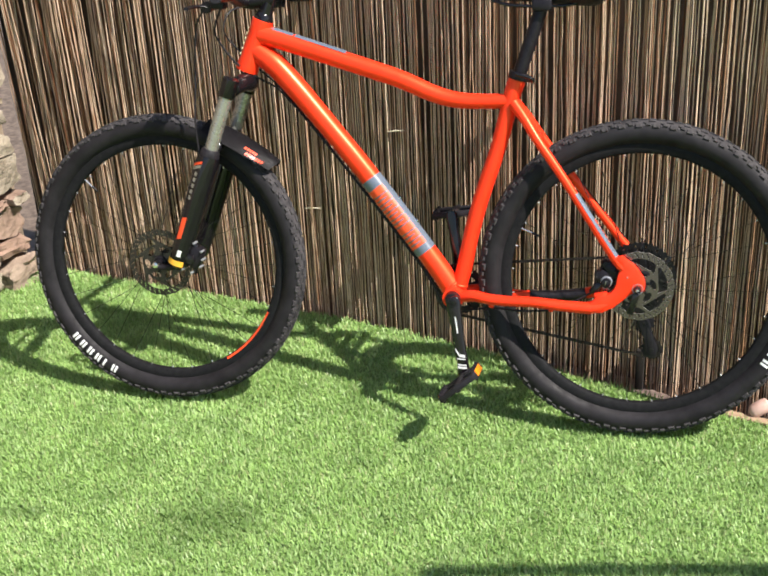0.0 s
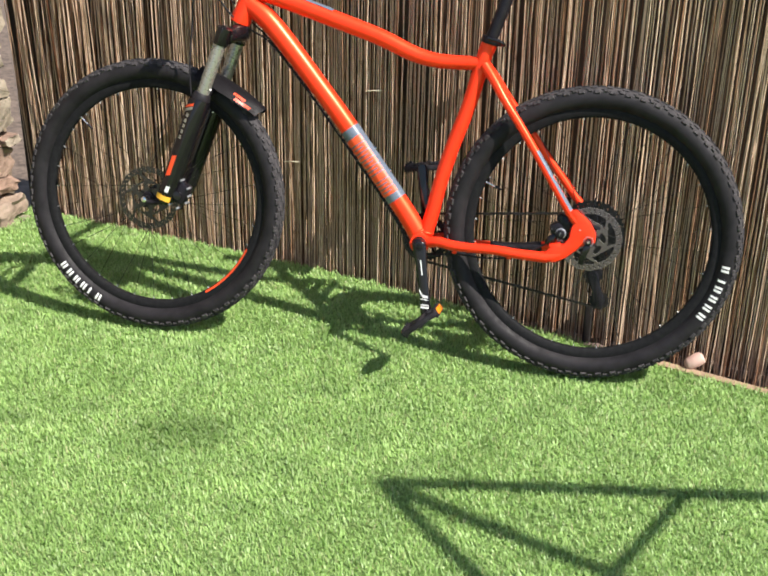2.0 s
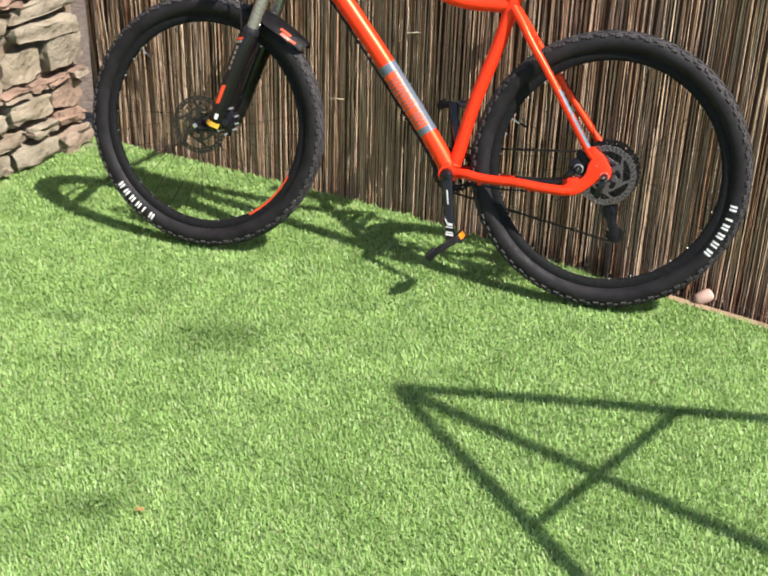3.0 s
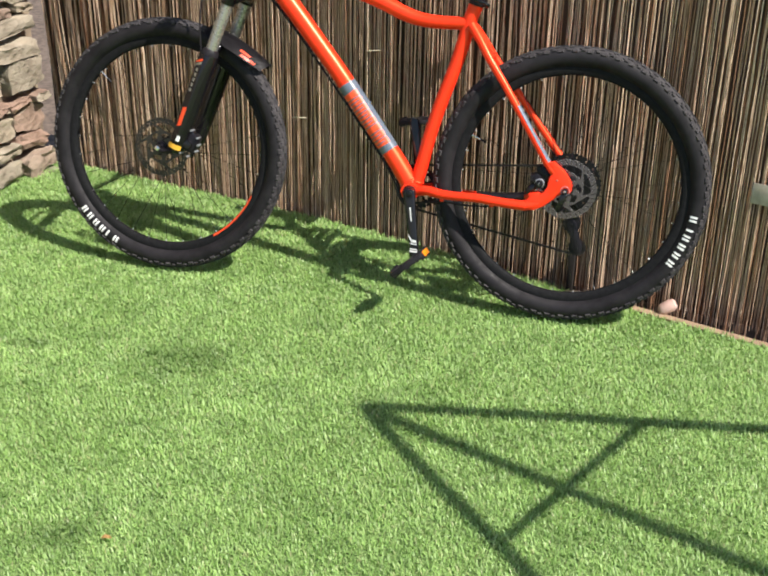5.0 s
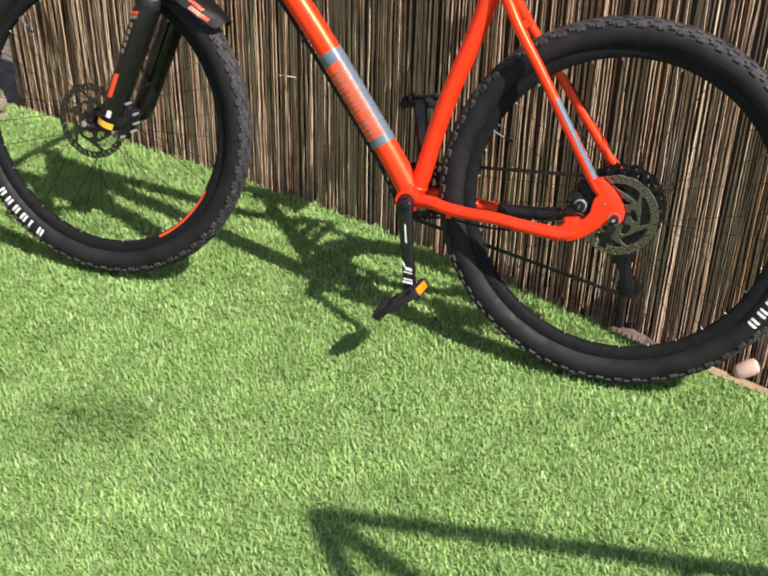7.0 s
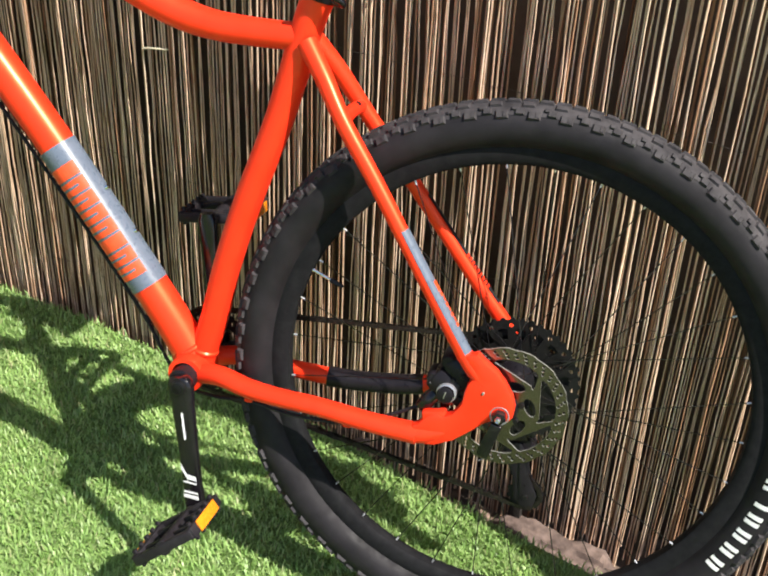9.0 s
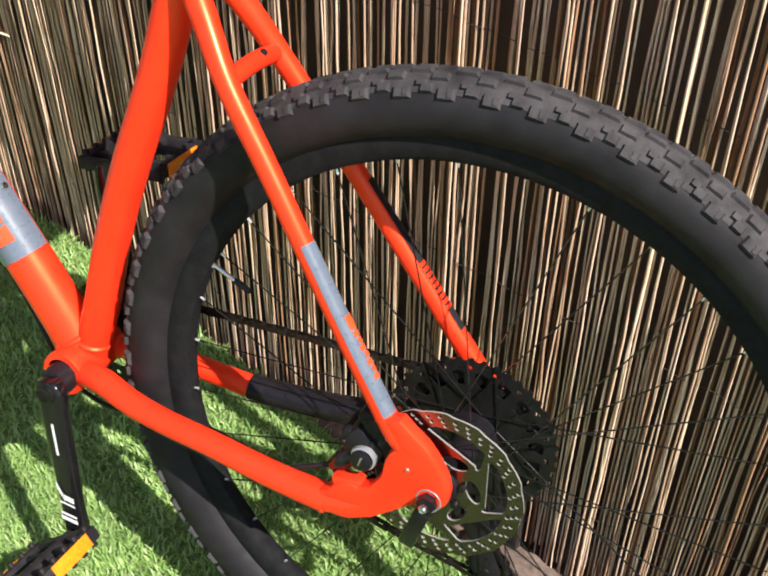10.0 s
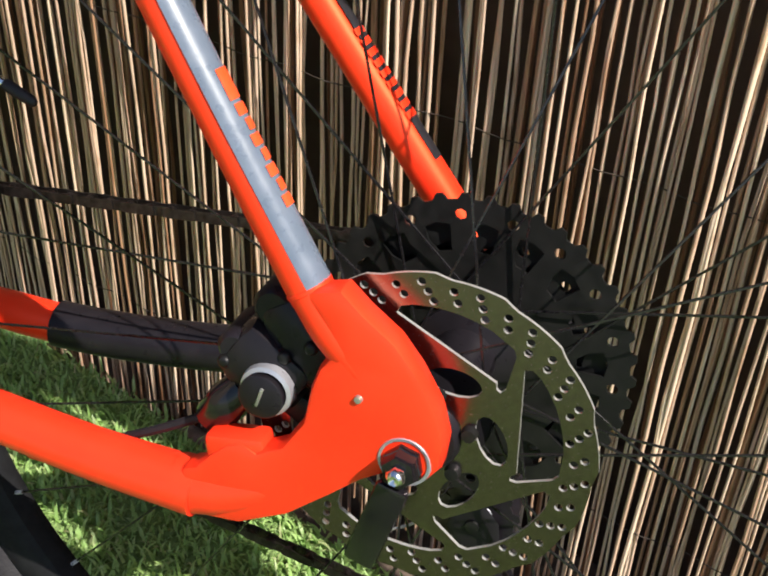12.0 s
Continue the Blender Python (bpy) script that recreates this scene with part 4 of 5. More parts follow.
for k, teeth in enumerate((42, 36, 31, 27, 24, 21, 18, 15, 13, 11)):
    part("sprocket", sprocket(teeth, 0.0255 + k * 0.0039, 0.018 if teeth < 24 else 0.026, max(6, teeth // 2 - 3) if teeth > 24 else 0), DARK_STEEL, gears)

CRANK = Vector((-0.427, 0, 0.313))
chainring_y = 0.047
ring_part = part("chainring", sprocket(30, chainring_y, 0.042, 12), BLACK, bike, "black chainring")
ring_part.location = CRANK
for k in range(4):
    a = 2 * math.pi * k / 4 + 0.5
    part("spider_arm", sweep([(0.0, chainring_y + 0.004, 0.0), (0.05 * math.cos(a), chainring_y + 0.003, 0.05 * math.sin(a))], [0.011, 0.006], 10, 0.5), BLACK, ring_part)


def chain_links(path, name, parent):
    """Alternate inner and outer plates with rollers along a line."""
    bm = bmesh.new()
    pts = [Vector(p) for p in path]
    length = [0.0]
    for a, b in zip(pts, pts[1:]):
        length.append(length[-1] + (b - a).length)
    n = int(length[-1] / 0.0127)
    at = []
    for k in range(n + 1):
        s = k * 0.0127
        i = max(j for j in range(len(pts) - 1) if length[j] <= s + 1e-9)
        at.append(pts[i].lerp(pts[i + 1], min(1, (s - length[i]) / (length[i + 1] - length[i]))))
    for k, (a, b) in enumerate(zip(at, at[1:])):
        d = (b - a).normalized()
        up = Vector((0, 1, 0)).cross(d)
        off = 0.0034 if k % 2 else 0.0023
        for s in (-off, off):
            ring = []
            for q in range(10):
                w = 2 * math.pi * q / 10
                c = a if math.cos(w) < 0 else b
                pin = 1.0 if abs(math.cos(w)) > 0.4 else 0.72
                ring.append(c + d * 0.0042 * math.cos(w) + up * 0.0042 * pin * math.sin(w) + Vector((0, s, 0)))
            lo = [bm.verts.new(p + Vector((0, -0.0004, 0))) for p in ring]
            hi = [bm.verts.new(p + Vector((0, 0.0004, 0))) for p in ring]
            bm.faces.new(lo)
            bm.faces.new(hi[::-1])
            for q in range(10):
                bm.faces.new((lo[q], hi[q], hi[(q + 1) % 10], lo[(q + 1) % 10]))
        sweep([a - Vector((0, 0.0036, 0)), a + Vector((0, 0.0036, 0))], 0.0026, 8, bm=bm)
    return part(name, bm, CHAIN_STEEL, parent, "oily brown bicycle chain")


def arc(c, r, a0, a1, y, n=14):
    return [(c[0] + r * math.cos(radians(a)), y, c[1] + r * math.sin(radians(a))) for a in np.linspace(a0, a1, n)]


JOCKEY_LOW, JOCKEY_HIGH = (0.031, 0.195), (0.010, 0.258)
chain_links([*arc((AX.x, 0.37), 0.0485, 30, 96, 0.042, 6), *arc((-0.427, 0.313), 0.0630, 95, 265, chainring_y, 24), *arc(JOCKEY_LOW, 0.021, 265, 400, 0.044, 10), *arc(JOCKEY_HIGH, 0.021, 190, 60, 0.042, 8), *arc((AX.x, 0.37), 0.0485, -80, 30, 0.042, 10)], "chain", bike)
mech = part("rear_derailleur", block((0.034, 0.030, 0.058), (0.013, 0.064, 0.290), Euler((0, 0.45, 0)).to_matrix(), 0.009), BLACK, bike, "black rear derailleur")
part("knuckle", lathe([(0.0001, -0.018), (0.015, -0.017), (0.019, -0.012), (0.019, 0.012), (0.015, 0.016), (0.0001, 0.017)], (0.014, 0.060, 0.262), sides=20), BLACK, mech)
part("knuckle", lathe([(0.0001, -0.014), (0.011, -0.013), (0.014, -0.008), (0.014, 0.010), (0.0001, 0.012)], (0.008, 0.068, 0.318), sides=20), BLACK_GLOSS, mech)
part("mech_bolt", lathe([(0.0001, -0.0195), (0.0045, -0.0190), (0.0055, -0.0170)], (0.014, 0.060, 0.262), sides=12), ALLOY, mech)
for y in (0.036, 0.051):
    part("cage_plate", sweep([(JOCKEY_HIGH[0] - 0.004, y, JOCKEY_HIGH[1] + 0.014), (JOCKEY_HIGH[0], y, JOCKEY_HIGH[1]), ((JOCKEY_HIGH[0] + JOCKEY_LOW[0]) / 2, y, (JOCKEY_HIGH[1] + JOCKEY_LOW[1]) / 2), (JOCKEY_LOW[0], y, JOCKEY_LOW[1]), (JOCKEY_LOW[0] + 0.004, y, JOCKEY_LOW[1] - 0.014)], [0.008, 0.015, 0.011, 0.0165, 0.009], 14, 0.12, up=(0.9, 0, 0.35)), BLACK, mech)
for j in (JOCKEY_LOW, JOCKEY_HIGH):
    w = part("jockey_wheel", sprocket(12, 0.0435, 0.004, 0), BLACK, mech)
    w.location = (j[0], 0, j[1])
    part("jockey_bolt", lathe([(0.0001, -0.0012), (0.0038, -0.0010), (0.0045, 0.0008)], (j[0], 0.0340, j[1]), sides=10), DARK_STEEL, mech)
part("mech_cable", sweep(smooth_line([(0.020, 0.080, 0.400), (0.036, 0.084, 0.372), (0.042, 0.080, 0.318), (0.020, 0.074, 0.288)], 8), 0.0024, 8), BLACK_PLASTIC, bike)
part("bare_cable", sweep(smooth_line([(-0.004, 0.058, 0.278), (-0.014, 0.056, 0.258), (-0.024, 0.055, 0.236), (-0.040, 0.054, 0.224)], 6), 0.0010, 6), STANCHION, bike)
part("mech_hanger", sweep([(0.0, 0.072, 0.355), (0.008, 0.072, 0.33), (0.012, 0.070, 0.31)], [0.012, 0.010, 0.010], 12, 0.5), BLACK, bike)


# cranks and pedals
def crank(name, foot, y, label):
    a, b = CRANK + Vector((0, y, 0)), Vector((foot[0], y * 1.12, foot[1]))
    d = b - a
    out = Vector((0, 1 if y > 0 else -1, 0))
    across = d.normalized().cross(out).normalized()
    bm = bmesh.new()
    rings_ = []
    for u, w in ((-0.075, 0.007), (-0.065, 0.012), (-0.03, 0.0165), (0.02, 0.0175), (0.15, 0.0152), (0.5, 0.0135), (0.82, 0.0128), (0.95, 0.0145), (1.03, 0.0138), (1.075, 0.009)):
        t = 0.0085 - 0.0015 * max(0, min(u, 1))
        c = a + d * u
        rings_.append([bm.verts.new(c + across * w * math.copysign(abs(math.cos(q)) ** 0.55, math.cos(q)) + out * t * math.copysign(abs(math.sin(q)) ** 0.55, math.sin(q))) for q in np.linspace(0, 2 * math.pi, 20, endpoint=False)])
    for p, q in zip(rings_, rings_[1:]):
        for k in range(20):
            bm.faces.new((p[k], p[(k + 1) % 20], q[(k + 1) % 20], q[k]))
    bm.faces.new(rings_[0][::-1])
    bm.faces.new(rings_[-1])
    arm = part(name, bm, BLACK_GLOSS, bike, label)
    part("bottom_bracket_cup", lathe([(0.012, 0.006), (0.0165, 0.008), (0.0172, 0.014), (0.0172, 0.034), (0.013, 0.036)], (a.x - 0.004, a.y, a.z), -out, 28), BLACK, arm)
    part("crank_bolt", lathe([(0.0001, 0.0125), (0.0075, 0.0123), (0.0105, 0.0105), (0.011, 0.006)], a, out, 24), DARK_STEEL, arm)
    part("bolt_ring", lathe([(0.0072, 0.0128), (0.0085, 0.0131), (0.0095, 0.0126)], a, out, 24), BLACK_GLOSS, arm)
    if y < 0:
        for u0, u1, w0, w1, slant in ((0.20, 0.42, -0.0026, 0.0006, 0.0), (0.665, 0.715, 0.002, 0.010, 0.009), (0.715, 0.755, -0.010, 0.004, 0.002), (0.770, 0.785, -0.010, 0.009, 0.002), (0.850, 0.868, -0.010, 0.010, 0.002), (0.880, 0.910, -0.010, 0.011, 0.002)):
            m = bmesh.new()
            c = [a + d * (u + s / d.length) + across * w + out * 0.0091 for u, w, s in ((u0, w0, slant), (u0, w1, -slant), (u1, w1, -slant), (u1, w0, slant))]
            m.faces.new([m.verts.new(p) for p in c])
            part("printed_mark", m, WHITE, arm)
    return b, out


def pedal(at, out, tilt, name="pedal"):
    """A flat cage pedal with a studded rim and amber reflectors."""
    turn = Euler((0, radians(tilt), 0)).to_matrix()
    axle = at + out * 0.012
    c = at + out * 0.062
    body = part(name, sweep([axle, c + out * 0.044], [0.0075, 0.0105], 14), BLACK_PLASTIC, bike, "black plastic platform pedal")

    def put(size, off, material, part_name, bevel=0.003):
        p = part(part_name, block(size, (0, 0, 0), None, bevel), material, body)
        p.matrix_local = Matrix.Translation(c + turn @ Vector(off)) @ turn.to_4x4()
        return p

    for s in (-1, 1):
        put((0.011, 0.088, 0.016), (0.047 * s, 0, 0), BLACK_PLASTIC, "cage_bar")
        put((0.002, 0.056, 0.0155), (0.0535 * s, 0, 0), AMBER, "reflector", 0.0006)
        put((0.100, 0.010, 0.014), (0, 0.041 * s, 0), BLACK_PLASTIC, "cage_end")
        put((0.085, 0.008, 0.010), (0, 0.018 * s, 0), BLACK_PLASTIC, "cage_rib", 0.002)
        for k in range(5):
            put((0.006, 0.006, 0.026), (0.047 * s, -0.034 + 0.017 * k, 0), BLACK_PLASTIC, "stud", 0.0015)


foot, out = crank("left_crank", (-0.396, 0.140), -0.069, "black crank arm with white printed bars")
pedal(foot, out, -40)
foot, out = crank("right_crank", (-0.458, 0.486), 0.072, "black crank arm")
pedal(foot, out, -8)

# rear axle ends
NUT = (-0.0085, 0, 0.3685)
part("axle_nut", lathe([(0.0001, -0.0915), (0.0040, -0.0915), (0.0046, -0.0895), (0.0078, -0.0890), (0.0088, -0.0870), (0.0092, -0.0790), (0.0105, -0.0785), (0.0105, -0.0755)], NUT, sides=6), BLACK_GLOSS, bike)
part("axle_tip", lathe([(0.0001, -0.0935), (0.0026, -0.0948), (0.0042, -0.0935), (0.0048, -0.0900)], NUT, sides=6), CHROME, bike)
part("axle_washer", lathe([(0.0106, -0.0795), (0.0118, -0.0797), (0.0124, -0.0785), (0.0126, -0.0765)], NUT, sides=28), ALLOY, bike)
part("quick_release", block((0.0155, 0.0055, 0.052), (-0.0165, -0.0835, 0.335), Euler((0.10, 0.26, 0)).to_matrix(), 0.0024), BLACK_GLOSS, bike)
part("axle_cap", lathe([(0.0001, 0.0935), (0.007, 0.0925), (0.009, 0.086), (0.009, 0.078)], (0, 0, 0.37), sides=20), BLACK, bike)

# rear brake
cal = part("brake_caliper", block((0.042, 0.036, 0.036), (-0.082, -0.050, 0.385), Euler((0, 0.55, 0)).to_matrix(), 0.010), BLACK, bike, "black hydraulic disc brake caliper")
part("piston_cap", lathe([(0.0001, -0.0745), (0.0098, -0.0745), (0.0108, -0.0738), (0.0112, -0.062)], (-0.079, 0, 0.3780), (0, 1, 0), 28), BLACK, cal)
part("cap_ring", lathe([(0.0105, -0.0720), (0.0124, -0.0712), (0.0130, -0.068), (0.0130, -0.060)], (-0.0778, 0, 0.3798), (0, 1, 0), 28), ALLOY, cal)
part("cap_slot", block((0.0016, 0.001, 0.010), (-0.0792, -0.0747, 0.3785), Euler((0, 0.25, 0)).to_matrix(), 0.0003), STANCHION, cal)
part("caliper_body", block((0.028, 0.032, 0.046), (-0.066, -0.048, 0.402), Euler((0, -0.6, 0)).to_matrix(), 0.008), BLACK, cal)
part("body_boss", sweep([(-0.081, -0.030, 0.416), (-0.081, -0.058, 0.416), (-0.081, -0.061, 0.416)], [0.011, 0.0105, 0.008], 16), BLACK, cal)
part("body_boss", sweep([(-0.097, -0.036, 0.392), (-0.097, -0.061, 0.392), (-0.097, -0.064, 0.392)], [0.010, 0.0095, 0.007], 16), BLACK, cal)
part("bleed_cap", sweep([(-0.058, -0.045, 0.418), (-0.056, -0.060, 0.418)], [0.006, 0.005], 10), BLACK_PLASTIC, cal)
part("hose_banjo", sweep(smooth_line([(-0.092, -0.058, 0.372), (-0.100, -0.060, 0.362), (-0.109, -0.058, 0.350)], 4), spread([0.0095, 0.0105, 0.0085], range(3), 4), 16), BLACK_GLOSS, cal)
for x, z in ((-0.101, 0.386), (-0.060, 0.404), (-0.072, 0.396)):
    part("caliper_bolt", lathe([(0.0001, -0.0672), (0.0018, -0.0672), (0.0026, -0.0668), (0.0034, -0.0655), (0.0034, -0.060)], (x, 0, z), sides=12), DARK_STEEL, cal)
part("pad_fin", block((0.030, 0.010, 0.014), (-0.060, -0.052, 0.362), Euler((0, 0.5, 0)).to_matrix(), 0.002), DARK_STEEL, cal)
part("rear_hose", sweep(smooth_line([(-0.112, -0.056, 0.348), (-0.15, -0.057, 0.326), (-0.20, -0.060, 0.304), (-0.28, -0.054, 0.296), (-0.34, -0.044, 0.297), (-0.40, -0.03, 0.285), (-0.455, -0.012, 0.292), (-0.52, -0.006, 0.385), (-0.66, -0.006, 0.560), (-0.78, -0.007, 0.704), (-0.86, 0.002, 0.786), (-0.915, -0.006, 0.818), (-0.955, -0.024, 0.848), (-0.985, -0.034, 0.885), (-1.002, -0.045, 0.924), (-0.978, -0.075, 0.968), (-0.945, -0.13, 0.985)], 6), 0.0025, 8), BLACK_PLASTIC, bike)
part("gear_cable", sweep(smooth_line([(-0.46, 0.012, 0.292), (-0.52, 0.008, 0.384), (-0.66, 0.008, 0.557), (-0.79, 0.010, 0.712), (-0.87, 0.014, 0.798), (-0.93, 0.016, 0.845), (-0.966, 0.012, 0.880), (-1.000, 0.012, 0.922), (-0.99, 0.03, 0.968), (-0.95, 0.10, 0.985)], 6), 0.0021, 8), BLACK_PLASTIC, bike)
for x, y, z in ((-0.20, -0.064, 0.306), (-0.34, -0.046, 0.302)):
    part("hose_clip", block((0.012, 0.010, 0.010), (x, y, z), None, 0.003), PAINT, bike)

# ---- front end, turned about the steering axis ----
steer = Matrix.Translation(HT_BOT) @ Matrix.Rotation(radians(STEER), 4, STEER_AXIS) @ Matrix.Translation(-HT_BOT)


def front(ob):
    ob.matrix_basis = steer
    return ob


FRONT_AX = Vector((-1.166, 0, 0.363))
wheel_f = make_wheel("front_wheel", 0.085, -0.044, radians(-141), radians(138))
wheel_f.matrix_basis = steer @ Matrix.Translation(FRONT_AX) @ Matrix.Scale(0.978, 4)

S2 = STEER_AXIS
crown_at = HT_BOT - S2 * 0.022 + Vector((0.002, 0, -0.012))
fork = front(part("fork_crown", sweep(smooth_line([(crown_at.x - 0.012, -0.076, crown_at.z - 0.010), (crown_at.x - 0.010, -0.058, crown_at.z - 0.004), (crown_at.x + 0.004, -0.028, crown_at.z + 0.006), (crown_at.x + 0.010, 0, crown_at.z + 0.008), (crown_at.x + 0.004, 0.028, crown_at.z + 0.006), (crown_at.x - 0.010, 0.058, crown_at.z - 0.004), (crown_at.x - 0.012, 0.076, crown_at.z - 0.010)], 5), spread([0.012, 0.021, 0.021, 0.024, 0.021, 0.021, 0.012], range(7), 5), 18), BLACK_GLOSS, bike, "black suspension fork with grey stanchions"))
leg_top = Vector((crown_at.x - 0.011, 0, crown_at.z + 0.010))
leg_way = (FRONT_AX + Vector((0.056, 0, 0.0)) - leg_top).normalized()
for y in (-0.068, 0.068):
    p = leg_top + Vector((0, y, 0))
    part("crown_clamp", sweep([p + leg_way * -0.012, p + leg_way * -0.008, p + leg_way * 0.032, p + leg_way * 0.036], [0.014, 0.0205, 0.0205, 0.018], 24), BLACK_GLOSS, fork)
    part("stanchion", sweep([p + leg_way * 0.02, p + leg_way * 0.20], 0.0165, 24), STANCHION, fork, "satin grey stanchion")
    part("fork_seal", sweep([p + leg_way * 0.166, p + leg_way * 0.172, p + leg_way * 0.185, p + leg_way * 0.19], [0.019, 0.0225, 0.0245, 0.0235], 24), BLACK_PLASTIC, fork)
    low = part("lower_leg", sweep([p + leg_way * 0.183, p + leg_way * 0.20, p + leg_way * 0.25, p + leg_way * 0.43, p + leg_way * 0.465, p + leg_way * 0.478], [0.0262, 0.0285, 0.0278, 0.0252, 0.0225, 0.011], 24), BLACK_GLOSS, fork, "glossy black fork lower")
    end = p + leg_way * 0.455
    part("fork_dropout", sweep([end, end + Vector((-0.006, -0.006 * (1 if y > 0 else -1), -0.018)), Vector((FRONT_AX.x, y * 0.88, FRONT_AX.z - 0.008))], [0.0165, 0.014, 0.011], 16, 0.6), BLACK, fork)
    if y < 0:
        def leg_mark(name, u0, u1, a0, a1, material, slant=0.0):
            bm = bmesh.new()
            grid = []
            left = Vector((0, -1, 0))
            fwd = leg_way.cross(left)
            for i in range(7):
                u = u0 + (u1 - u0) * i / 6
                r = 0.0284 - 0.0030 * min(1, max(0, (u - 0.25) / 0.17)) + 0.0008
                grid.append([bm.verts.new(p + leg_way * (u + slant * k / 6) + (left * math.cos(radians(w)) + fwd * math.sin(radians(w))) * r) for k, w in enumerate(np.linspace(a0, a1, 7))])
            for q, s in zip(grid, grid[1:]):
                for k in range(6):
                    bm.faces.new((q[k], q[k + 1], s[k + 1], s[k]))
            return part(name, bm, material, low)

        leg_mark("red_flash", 0.194, 0.201, 5, 62, ORANGE_DECAL, 0.016)
        leg_mark("white_flash", 0.203, 0.211, 5, 62, STANCHION, 0.016)
        for k in range(5):
            leg_mark("white_mark", 0.224 + 0.0150 * k, 0.234 + 0.0150 * k, 14, 30, STANCHION)
        leg_mark("red_mark", 0.338, 0.394, 4, 32, ORANGE_DECAL, 0.006)
        leg_mark("white_tag", 0.424, 0.440, -18, 4, WHITE)
        leg_mark("yellow_tag", 0.451, 0.465, -45, 60, GOLD)
part("fork_arch", sweep(smooth_line([leg_top + leg_way * 0.20 + Vector((0, -0.062, 0)), leg_top + leg_way * 0.165 + Vector((0.012, -0.05, 0.0)), leg_top + leg_way * 0.145 + Vector((0.014, 0, 0.012)), leg_top + leg_way * 0.165 + Vector((0.012, 0.05, 0.0)), leg_top + leg_way * 0.20 + Vector((0, 0.062, 0))], 6), 0.0125, 14, 0.7), BLACK_GLOSS, fork)
part("front_nut", lathe([(0.0001, -0.078), (0.007, -0.077), (0.009, -0.07), (0.009, -0.058)], FRONT_AX, sides=18), CHROME, fork)
part("front_caliper", block((0.050, 0.036, 0.058), (FRONT_AX.x + 0.094, -0.056, FRONT_AX.z + 0.026), Euler((0, 0.4, 0)).to_matrix(), 0.011), BLACK, fork)
part("front_piston_cap", lathe([(0.0001, -0.0830), (0.0105, -0.0825), (0.0118, -0.0805), (0.0118, -0.060)], (FRONT_AX.x + 0.094, 0, FRONT_AX.z + 0.020), sides=22), BLACK_GLOSS, fork)
for x, z in ((0.104, 0.060), (0.122, 0.040), (0.118, 0.002), (0.094, -0.014), (0.072, -0.006), (0.124, 0.020)):
    part("front_bolt", lathe([(0.0001, -0.0800), (0.0022, -0.0797), (0.0030, -0.0780), (0.0030, -0.058)], (FRONT_AX.x + x, 0, FRONT_AX.z + z), sides=10), ALLOY, fork)
part("caliper_adapter", sweep([(FRONT_AX.x + 0.070, -0.058, FRONT_AX.z + 0.085), (FRONT_AX.x + 0.105, -0.058, FRONT_AX.z + 0.050), (FRONT_AX.x + 0.098, -0.058, FRONT_AX.z - 0.018)], [0.010, 0.013, 0.009], 12, 0.6), BLACK_GLOSS, fork)
part("front_hose", sweep(smooth_line([(FRONT_AX.x + 0.10, -0.06, FRONT_AX.z + 0.055), (-1.040, -0.055, 0.56), (-1.048, -0.055, 0.64), (-1.053, -0.058, 0.71), (-1.049, -0.060, 0.80), (-1.044, -0.065, 0.881), (-1.030, -0.085, 0.94), (-0.985, -0.15, 0.975)], 6), 0.0025, 8), BLACK_PLASTIC, fork)


# mudguard clipped under the crown
def mudguard():
    bm = bmesh.new()
    grid = []
    for i in range(17):
        u = i / 16
        a = radians(70 - 30 * u)
        half = 0.044 + 0.014 * math.sin(math.pi * min(1, u * 1.1)) - 0.012 * max(0, u - 0.8) * 5
        r = RC + 0.035 + 0.022 * u * u
        row = []
        for k in range(9):
            w = -1 + k / 4
            row.append(bm.verts.new((FRONT_AX.x + (r - 0.028 * abs(w) ** 2.0) * math.cos(a), w * half, FRONT_AX.z + (r - 0.028 * abs(w) ** 2.0) * math.sin(a))))
        grid.append(row)
    for p, q in zip(grid, grid[1:]):
        for k in range(8):
            bm.faces.new((p[k], p[k + 1], q[k + 1], q[k]))
    bmesh.ops.solidify(bm, geom=bm.faces[:], thickness=0.0018)
    guard = front(part("mudguard", bm, BLACK_PLASTIC, bike, "matt black plastic front mudguard with red marks"))
    marks = [(0.60 + 0.036 * k, 0.626 + 0.036 * k, -0.78, -0.66) for k in range(5)] + [(0.66 + 0.034 * k, 0.684 + 0.034 * k, -0.97, -0.84) for k in range(7)]
    for u0, u1, w0, w1 in marks:
        m = bmesh.new()
        rows_ = []
        for i in range(4):
            u = u0 + (u1 - u0) * i / 3
            a = radians(70 - 30 * u)
            half = 0.044 + 0.014 * math.sin(math.pi * min(1, u * 1.1)) - 0.012 * max(0, u - 0.8) * 5
            r = RC + 0.0366 + 0.022 * u * u
            rows_.append([m.verts.new((FRONT_AX.x + (r - 0.028 * abs(w) ** 2.0) * math.cos(a), w * half, FRONT_AX.z + (r - 0.028 * abs(w) ** 2.0) * math.sin(a))) for w in np.linspace(w0, w1, 4)])
        for p, q in zip(rows_, rows_[1:]):
            for j in range(3):
                m.faces.new((p[j], p[j + 1], q[j + 1], q[j]))
        part("red_mark", m, ORANGE_DECAL, guard)


mudguard()

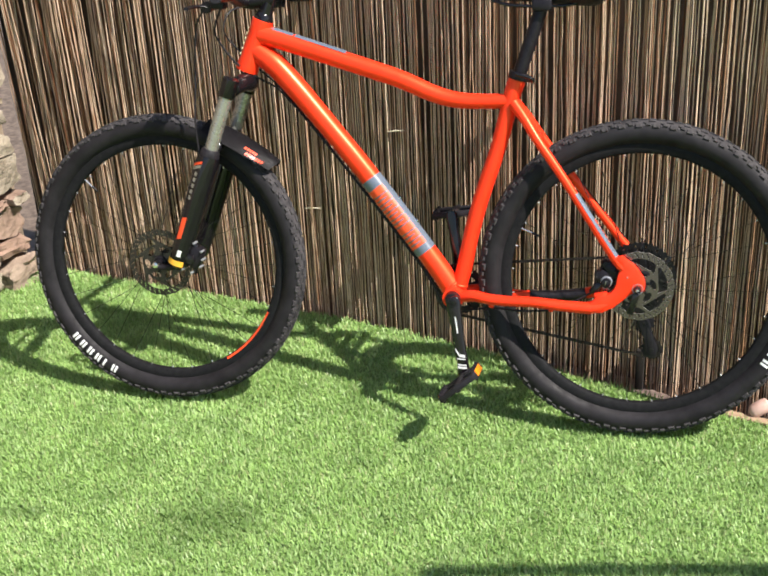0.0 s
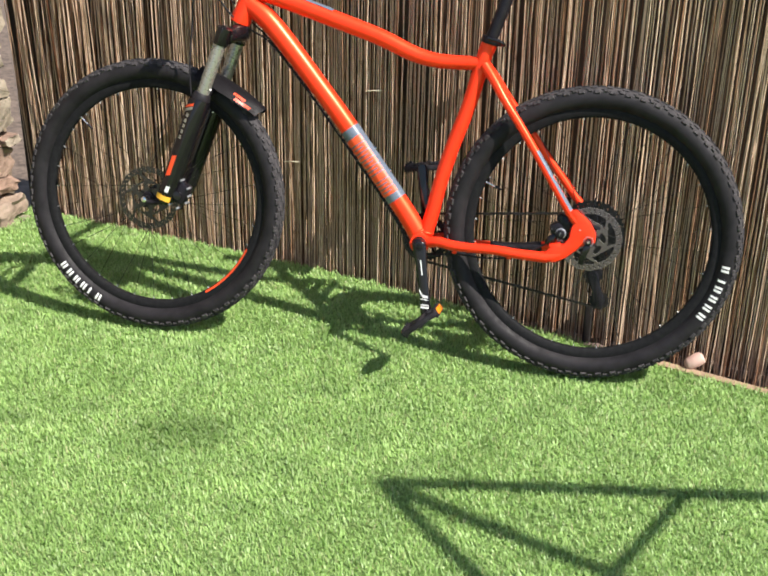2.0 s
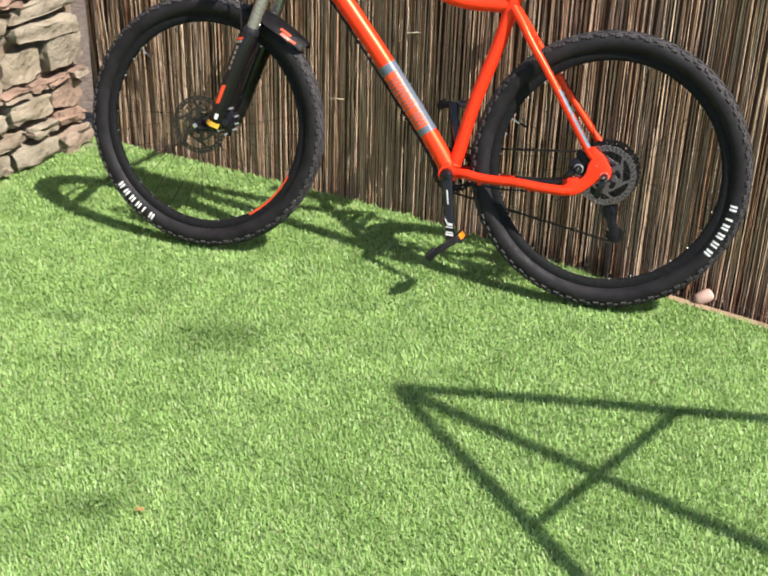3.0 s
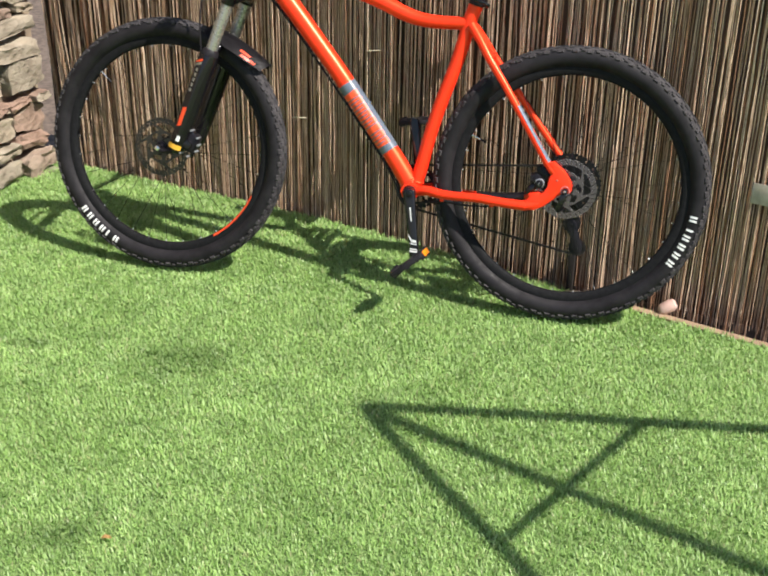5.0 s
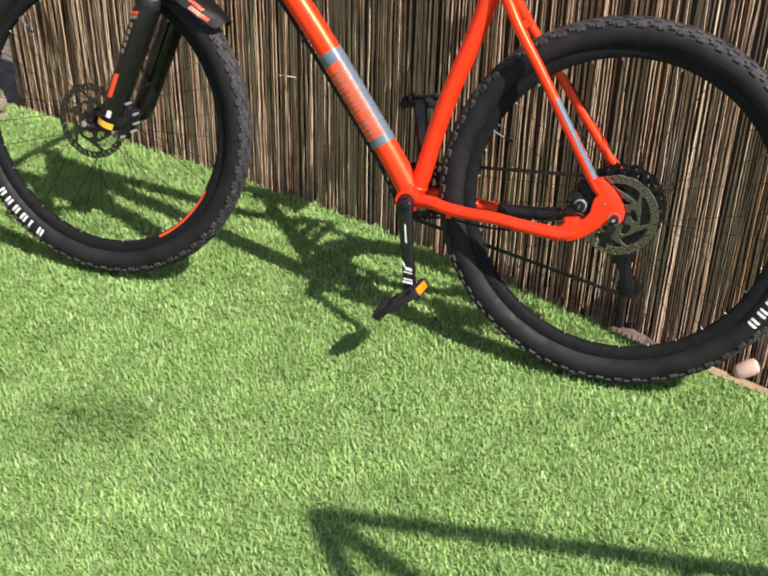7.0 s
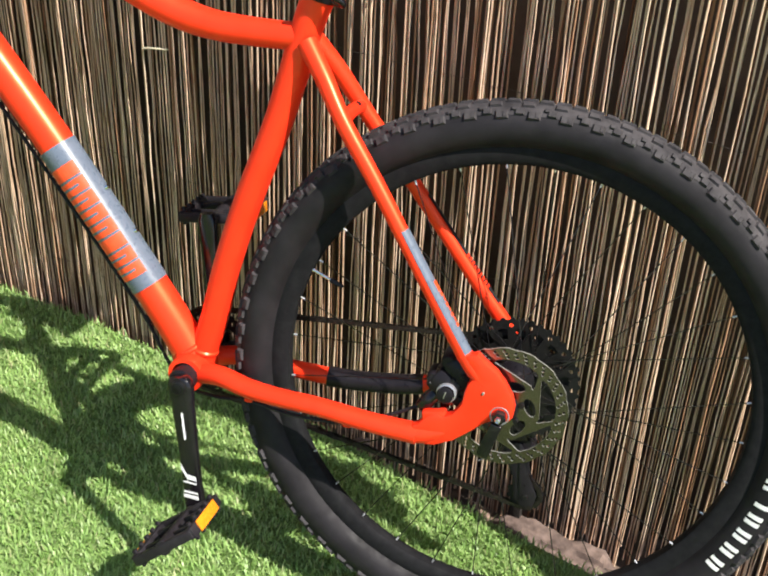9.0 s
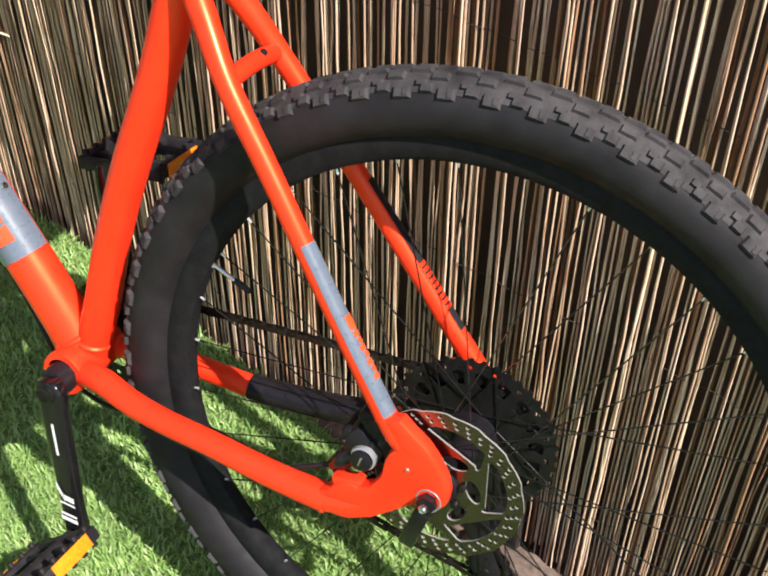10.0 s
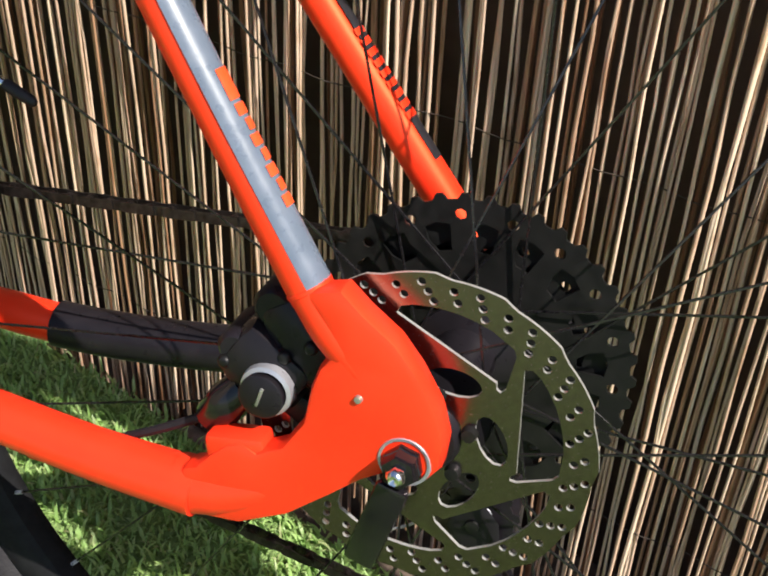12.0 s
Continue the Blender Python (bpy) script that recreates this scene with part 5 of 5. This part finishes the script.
# stem, bar, grips and levers
stem_at = HT_TOP + S2 * 0.045
part("headset_cup", sweep([HT_TOP, HT_TOP + S2 * 0.010, HT_TOP + S2 * 0.016], [0.0225, 0.0220, 0.0175], 24), BLACK_GLOSS, bike)
part("steerer_spacer", sweep([HT_TOP + S2 * 0.012, stem_at + S2 * 0.022], 0.0175, 20), BLACK_GLOSS, bike)
bar_at = stem_at + Vector((-0.052, 0, 0.000))
stem = front(part("stem", sweep([stem_at + S2 * 0.006 + Vector((0.012, 0, -0.004)), stem_at + S2 * 0.006, bar_at + Vector((0.008, 0, -0.003)), bar_at], [0.017, 0.019, 0.016, 0.018], 16), BLACK, bike))
bar = front(part("handlebar", sweep(smooth_line([bar_at + Vector((0.055, -0.345, 0.014)), bar_at + Vector((0.026, -0.20, 0.014)), bar_at + Vector((0, -0.06, 0)), bar_at + Vector((0, 0.06, 0)), bar_at + Vector((0.026, 0.20, 0.014)), bar_at + Vector((0.055, 0.345, 0.014))], 6), 0.0125, 14), BLACK, bike, "black riser handlebar"))
for s in (-1, 1):
    part("grip", sweep([bar_at + Vector((0.032, s * 0.235, 0.014)), bar_at + Vector((0.056, s * 0.35, 0.014))], 0.0165, 18), BLACK_PLASTIC, bar)
    part("lever_clamp", block((0.034, 0.03, 0.036), bar_at + Vector((0.006, s * 0.205, 0.002)), None, 0.007), BLACK, bar)
    part("brake_lever", sweep(smooth_line([bar_at + Vector((-0.012, s * 0.205, -0.012)), bar_at + Vector((-0.034, s * 0.225, -0.010)), bar_at + Vector((-0.034, s * 0.27, -0.012)), bar_at + Vector((-0.020, s * 0.325, -0.014))], 6), 0.0055, 10, 0.7), BLACK, bar)
    part("reservoir", sweep([bar_at + Vector((-0.016, s * 0.150, -0.004)), bar_at + Vector((-0.018, s * 0.215, -0.012))], [0.011, 0.013], 14), BLACK, bar)

# ---- the nearest reeds of the fence, one by one ----
for x, m, k in near_places:
    ob = new("reed", reed_meshes[k])
    ob.parent = fence
    ob.matrix_local = m
